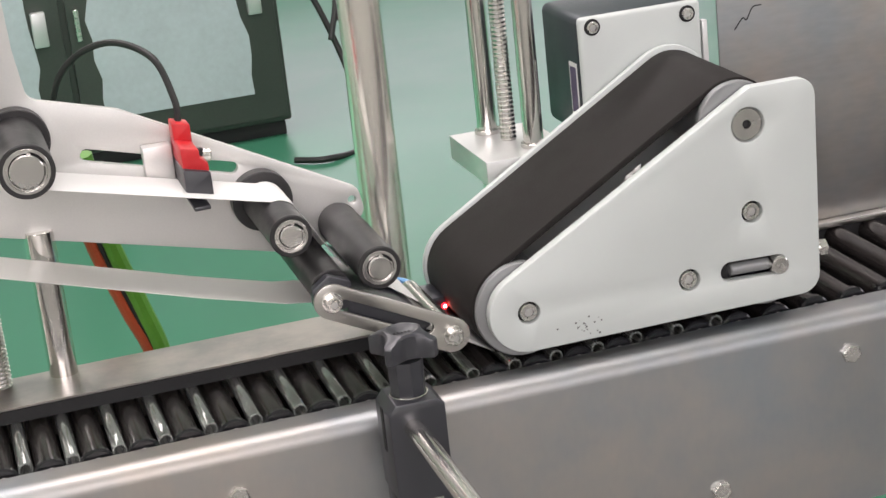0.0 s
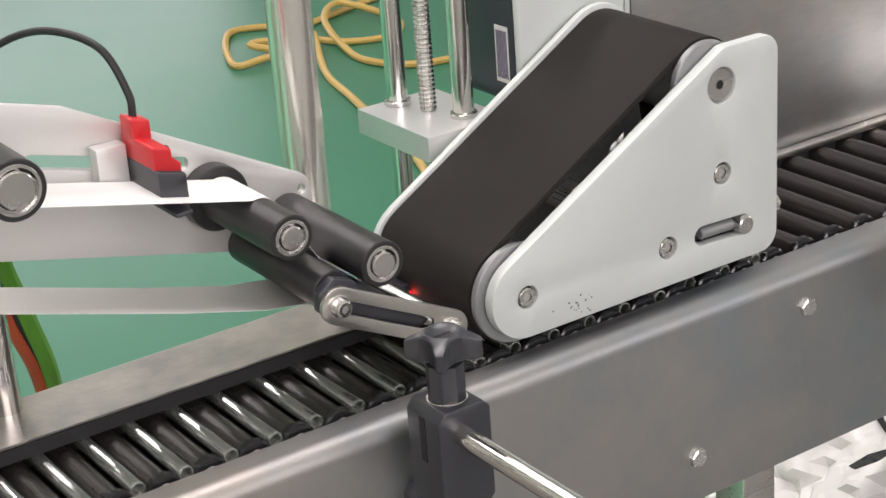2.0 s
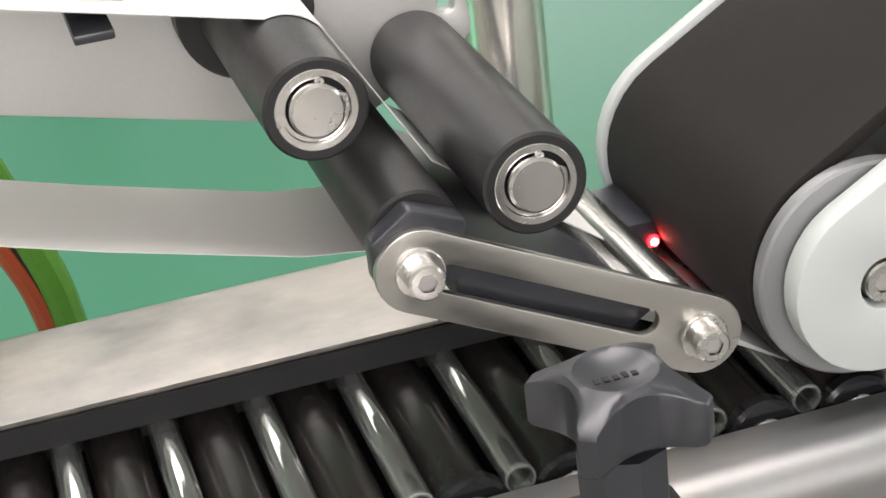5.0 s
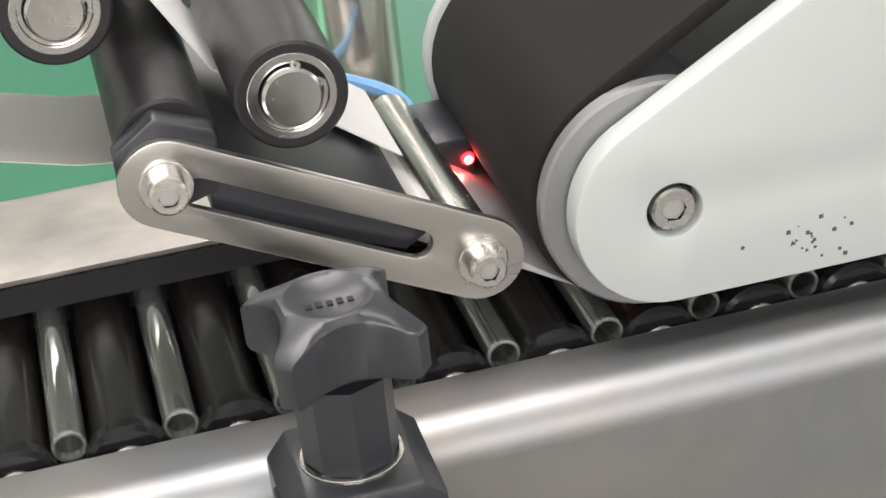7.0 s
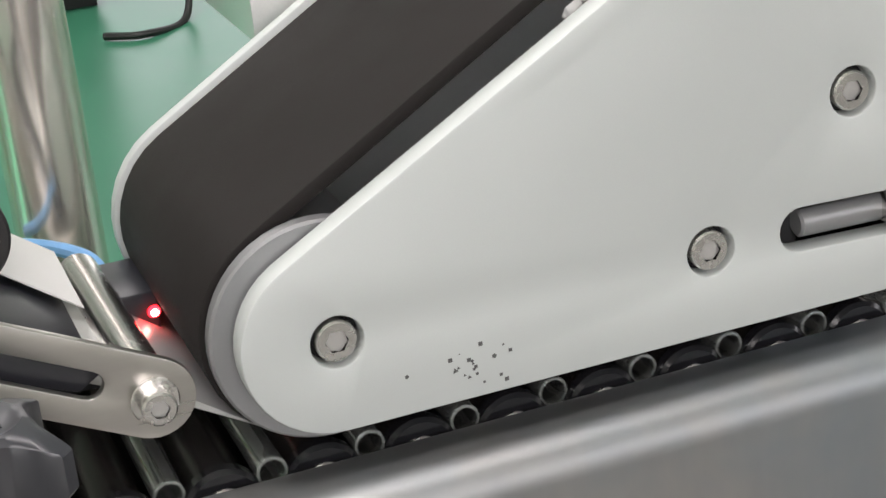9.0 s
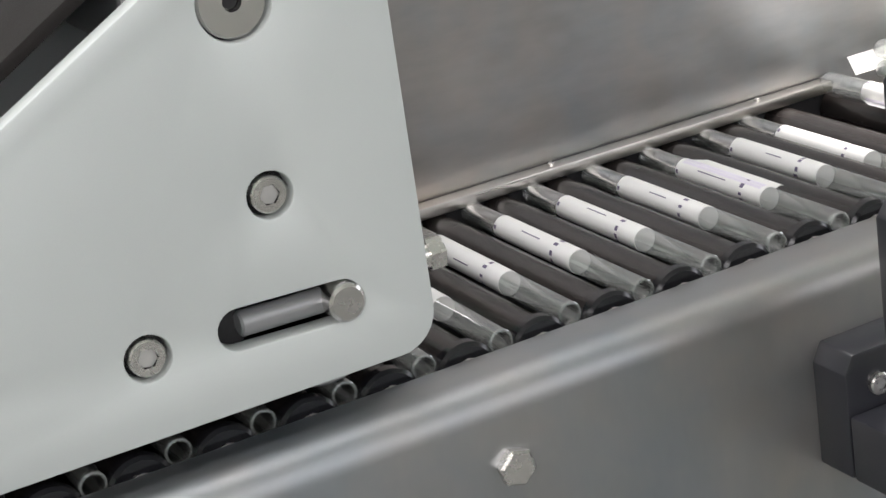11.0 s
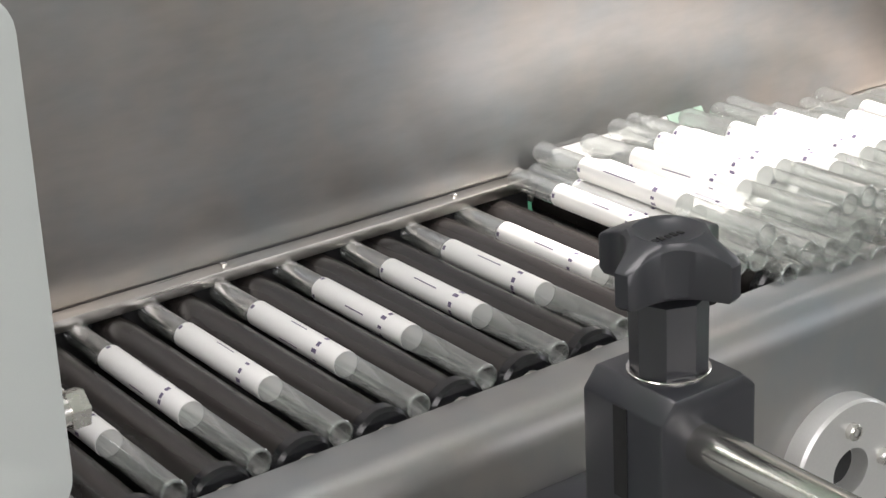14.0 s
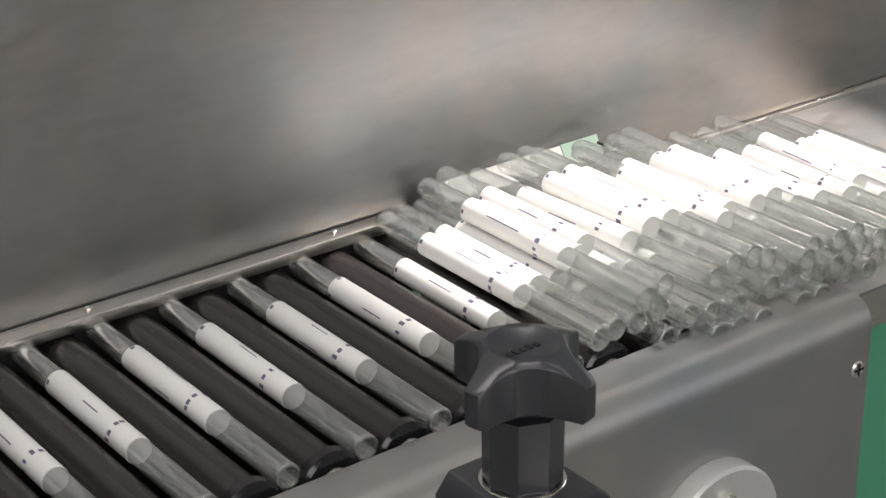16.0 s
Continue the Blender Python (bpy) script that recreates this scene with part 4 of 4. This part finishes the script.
# ---- glass tubes ----


def glass_tube(labelled, style):
    t = thing("glass_tube", (0, 0, 0), "clear glass tube with a white wrap-around label" if labelled else "clear empty glass tube lying between the rollers", "tube", "glass tubes")
    r, wl, y0, y1 = TUBE_R, 0.0011, TUBE_Y, 0.191
    n = y1 - y0
    outer = [(0.0006, r), (n - r, r)] + [(n - r + r * math.sin(a), r * math.cos(a)) for a in (0.4, 0.8, 1.2)] + [(n, 0)]
    part("glass", lathe((0, y0, 0), (0, y1, 0), [(0.004, r - wl), (0.0006, r - wl), (0.0, r - wl * 0.8), (0.0, r - wl * 0.2)] + outer, 22), GLASS, t)
    part("mouth", pipe((0, y0 - 0.0003, 0), (0, y0 + 0.0012, 0), r - wl * 1.05, r + 0.00015, 0.0003, 22), RIM, t, "ground glass mouth")
    if labelled:
        label_part(t, style)
    return t


def label_part(t, style):
    y0, y1, r = 0.075, 0.150, TUBE_R + 0.00025
    bm = lathe((0, y0, 0), (0, y1, 0), [(0, 0), (0, r), (y1 - y0, r), (y1 - y0, TUBE_R + 0.00003)], 22)
    if style == 2:
        rows = []
        for q, zz in ((0.0, 0.0), (0.003, 0.0012), (0.0055, 0.0010)):
            rows.append([bm.verts.new((r * 0.6 + q, yy, r * 0.8 + zz)) for yy in (y0, y1 - 0.008 * (q > 0))])
        for a, b in zip(rows, rows[1:]):
            bm.faces.new((a[0], a[1], b[1], b[0]))
    lb = part("label", bm, PAPER, t, "white paper label with small dark print")
    ink = bmesh.new()
    rr = r + 0.00004
    rng = random.Random(style)

    def stroke(ya, yb, a0, a1):
        m = max(2, int((a1 - a0) / 0.25) + 1)
        vs = [[ink.verts.new((rr * math.cos(a0 + (a1 - a0) * i / m), yy, rr * math.sin(a0 + (a1 - a0) * i / m))) for yy in (ya, yb)] for i in range(m + 1)]
        for a, b in zip(vs, vs[1:]):
            ink.faces.new((a[0], a[1], b[1], b[0]))

    for j in range(9):
        a0 = j * 0.72 + rng.uniform(0, 0.2)
        stroke(0.0905 + rng.uniform(-0.0006, 0.0006), 0.0930 + rng.uniform(-0.0006, 0.0008), a0, a0 + rng.uniform(0.2, 0.42))
    for j in range(3):
        a0 = j * 2.1 + rng.uniform(0, 0.5)
        stroke(0.106, 0.106 + rng.uniform(0.012, 0.026), a0, a0 + 0.10)
        stroke(0.1475, 0.1495, a0 + 0.5, a0 + 0.85)
    if style == 2:
        panel = bmesh.new()
        q = r + 0.00002
        vs = [[panel.verts.new((q * math.cos(0.5 + 0.22 * i), yy, q * math.sin(0.5 + 0.22 * i))) for yy in (y0 + 0.003, y1 - 0.003)] for i in range(9)]
        for a, b in zip(vs, vs[1:]):
            panel.faces.new((a[0], a[1], b[1], b[0]))
        part("tint_panel", panel, LILAC, lb, "pale lilac printed panel")
    part("print", ink, INK, lb, "small violet-black print")["kind"] = "stuff"
    return lb


PLAIN = glass_tube(False, 0)
STYLES = [glass_tube(True, s) for s in (1, 2, 3)]
rng = random.Random(21)
TUBES = []
LEAD = 16
for k in range(-17, LEAD + 1):
    x0 = FIRST + k * PITCH
    master = STYLES[k % 3] if x0 > 0.06 else PLAIN
    ob = copy_thing(master, pose(x0, 0, TUBE_Z + Z0, 0, rng.uniform(0, 360), 0))
    TUBES.append((ob, x0, ob.rotation_euler.y if ob.rotation_mode != "QUATERNION" else 0.0, rng.uniform(-0.003, 0.002)))

# heap of finished tubes on the outfeed
HEAP = []
rng = random.Random(5)
D = TUBE_R * 2 + 0.0006
LAYERS = [(0.656, 18, 0.0), (0.668, 12, 1.0), (0.713, 5, 2.0)]
for li, (xs, count, lev) in enumerate(LAYERS):
    for j in range(count):
        x = xs + j * (D + 0.0012) + rng.uniform(-0.0008, 0.0008)
        z = -0.0600 + TUBE_R + 0.0004 + lev * D * 0.90 + rng.uniform(0, 0.0006)
        m = pose(x, rng.uniform(-0.022, -0.0065), z + Z0, rng.uniform(-0.3, 0.3), rng.uniform(0, 360), rng.uniform(-1.6, 1.6))
        HEAP.append(copy_thing(STYLES[rng.randrange(3)], m))
for x, z, a in ((0.6435, -0.0490, 1.5), (0.6560, -0.0415, -2.0), (0.6780, -0.0300, 4.0), (0.8350, -0.0430, -3.5)):
    HEAP.append(copy_thing(STYLES[rng.randrange(3)], pose(x, rng.uniform(-0.018, -0.007), z + Z0, 0, rng.uniform(0, 360), a)))
# the masters take places in the heap
for m_, (x, z) in zip([PLAIN] + STYLES, ((0.90, -0.0540), (0.8780, -0.0540), (0.7000, -0.0250), (0.6870, -0.0255))):
    m_.matrix_basis = pose(x, -0.009, z + Z0, 0, 40, 1.0)

# strip behind the heap stands in for sunlit and green floor below the guard
strip = thing("label_strip", (0.68, 0.187, -0.0455), "white and pale green strip standing in for floor seen below the guard", "label strip")
part("paper", profile_x([(0.1862, -0.0440), (0.1932, -0.0340)], 0.650, 0.735, 0.0006), PAPER, strip)
part("end_tab", profile_x([(0.1860, -0.0440), (0.1930, -0.0335)], 0.7352, 0.762, 0.0006), PALEGREEN, strip, "pale green end painting the unlit floor beyond the guard")
part("clip", sweep([(0.757, 0.1855, -0.0350), (0.763, 0.1850, -0.0390), (0.760, 0.1845, -0.0440), (0.752, 0.1845, -0.0445), (0.745, 0.1850, -0.0410)], 0.0009, 6), CABLE, strip, "thin black wire clip")

# torn label scraps caught between the belt and the front plate
rng = random.Random(31)
for sx, sz in ((0.012, 0.0385), (0.062, 0.0690), (0.104, 0.0960), (0.112, 0.1010)):
    bm = bmesh.new()
    rim = [bm.verts.new((sx + q * rng.uniform(0.7, 1.2), 0.0125 + 0.0028 * w, sz + h * rng.uniform(0.7, 1.2))) for q, w, h in ((-0.006, 0, 0.0005), (0.001, 0.5, -0.002), (0.006, 1, 0.0035), (0.004, 1, 0.0060), (-0.002, 0.6, 0.003))]
    bm.faces.new(rim)
    bmesh.ops.solidify(bm, geom=bm.faces[:], thickness=0.0003)
    solid("label_scrap", bm, PAPER, "small torn white scrap of label paper caught beside the belt", "paper scrap", group="label scraps")

# where the tubes that arrive come to rest, on the slope of the heap
REST = [(0.6310, -0.0400), (0.6440, -0.0370), (0.6190, -0.0400), (0.6330, -0.0275), (0.6460, -0.0250), (0.6070, -0.0400), (0.6060, -0.0500)]


# ---- everything that moves ----
def motions():
    times = [t for t, s in TRAVEL]
    for ob, x0 in ROLLERS:
        ts = set(times)
        if x0 + TRAVEL[-1][1] > END_X:
            ts |= {round(reach(max(0.0, END_X - x0 + q)), 2) for q in (0.0, 0.024, 0.047, 0.07, 0.094, 0.118, 0.141) if 0 <= END_X - x0 + q <= TRAVEL[-1][1]}
        walk(ob, [(t, Matrix.Translation(roller_place(x0, shift(t)))) for t in sorted(ts)])
    arrive = 0
    for ob, x0, spin, dy in sorted(TUBES, key=lambda q: -q[1]):
        turn = Matrix.Rotation(spin, 4, "Y")
        rows = []
        stop = None
        if x0 + TRAVEL[-1][1] > 0.598:
            stop = reach(0.598 - x0)
            rest = REST[min(arrive, len(REST) - 1)]
            arrive += 1
        for t in sorted(set(times + ([round(stop, 2)] if stop else []))):
            if stop is None or t <= stop + 0.005:
                rows.append((t, Matrix.Translation((x0 + shift(t), dy, TUBE_Z + Z0)) @ turn))
        if stop:
            rows += [(t, Matrix.Translation((rest[0], dy - 0.004, rest[1] + Z0)) @ turn) for t in (min(stop + 0.7, 15.95), 16.0)]
        walk(ob, rows)
        # a label waits inside the head and goes on as the tube passes below
        if x0 <= 0.06 and x0 + TRAVEL[-1][1] > 0.10:
            lb = label_part(ob, 1 + len(ob.name) % 3)
            hold = Vector((0.128 + 0.004 * (arrive % 3), 0, 0.02))
            when = reach(0.112 - x0)
            rows = []
            back = turn.inverted()
            for t in sorted(set([q for q in times if abs(q - when) > 0.12] + [round(when - 0.1, 2), round(when + 0.1, 2)])):
                if t < 0 or t > 16:
                    continue
                if t < when:
                    w = Vector((hold.x - x0 - shift(t), 0, hold.z - TUBE_Z))
                    rows.append((t, Matrix.Translation(back.to_3x3() @ w)))
                else:
                    rows.append((t, Matrix.Identity(4)))
            walk(lb, rows)


motions()
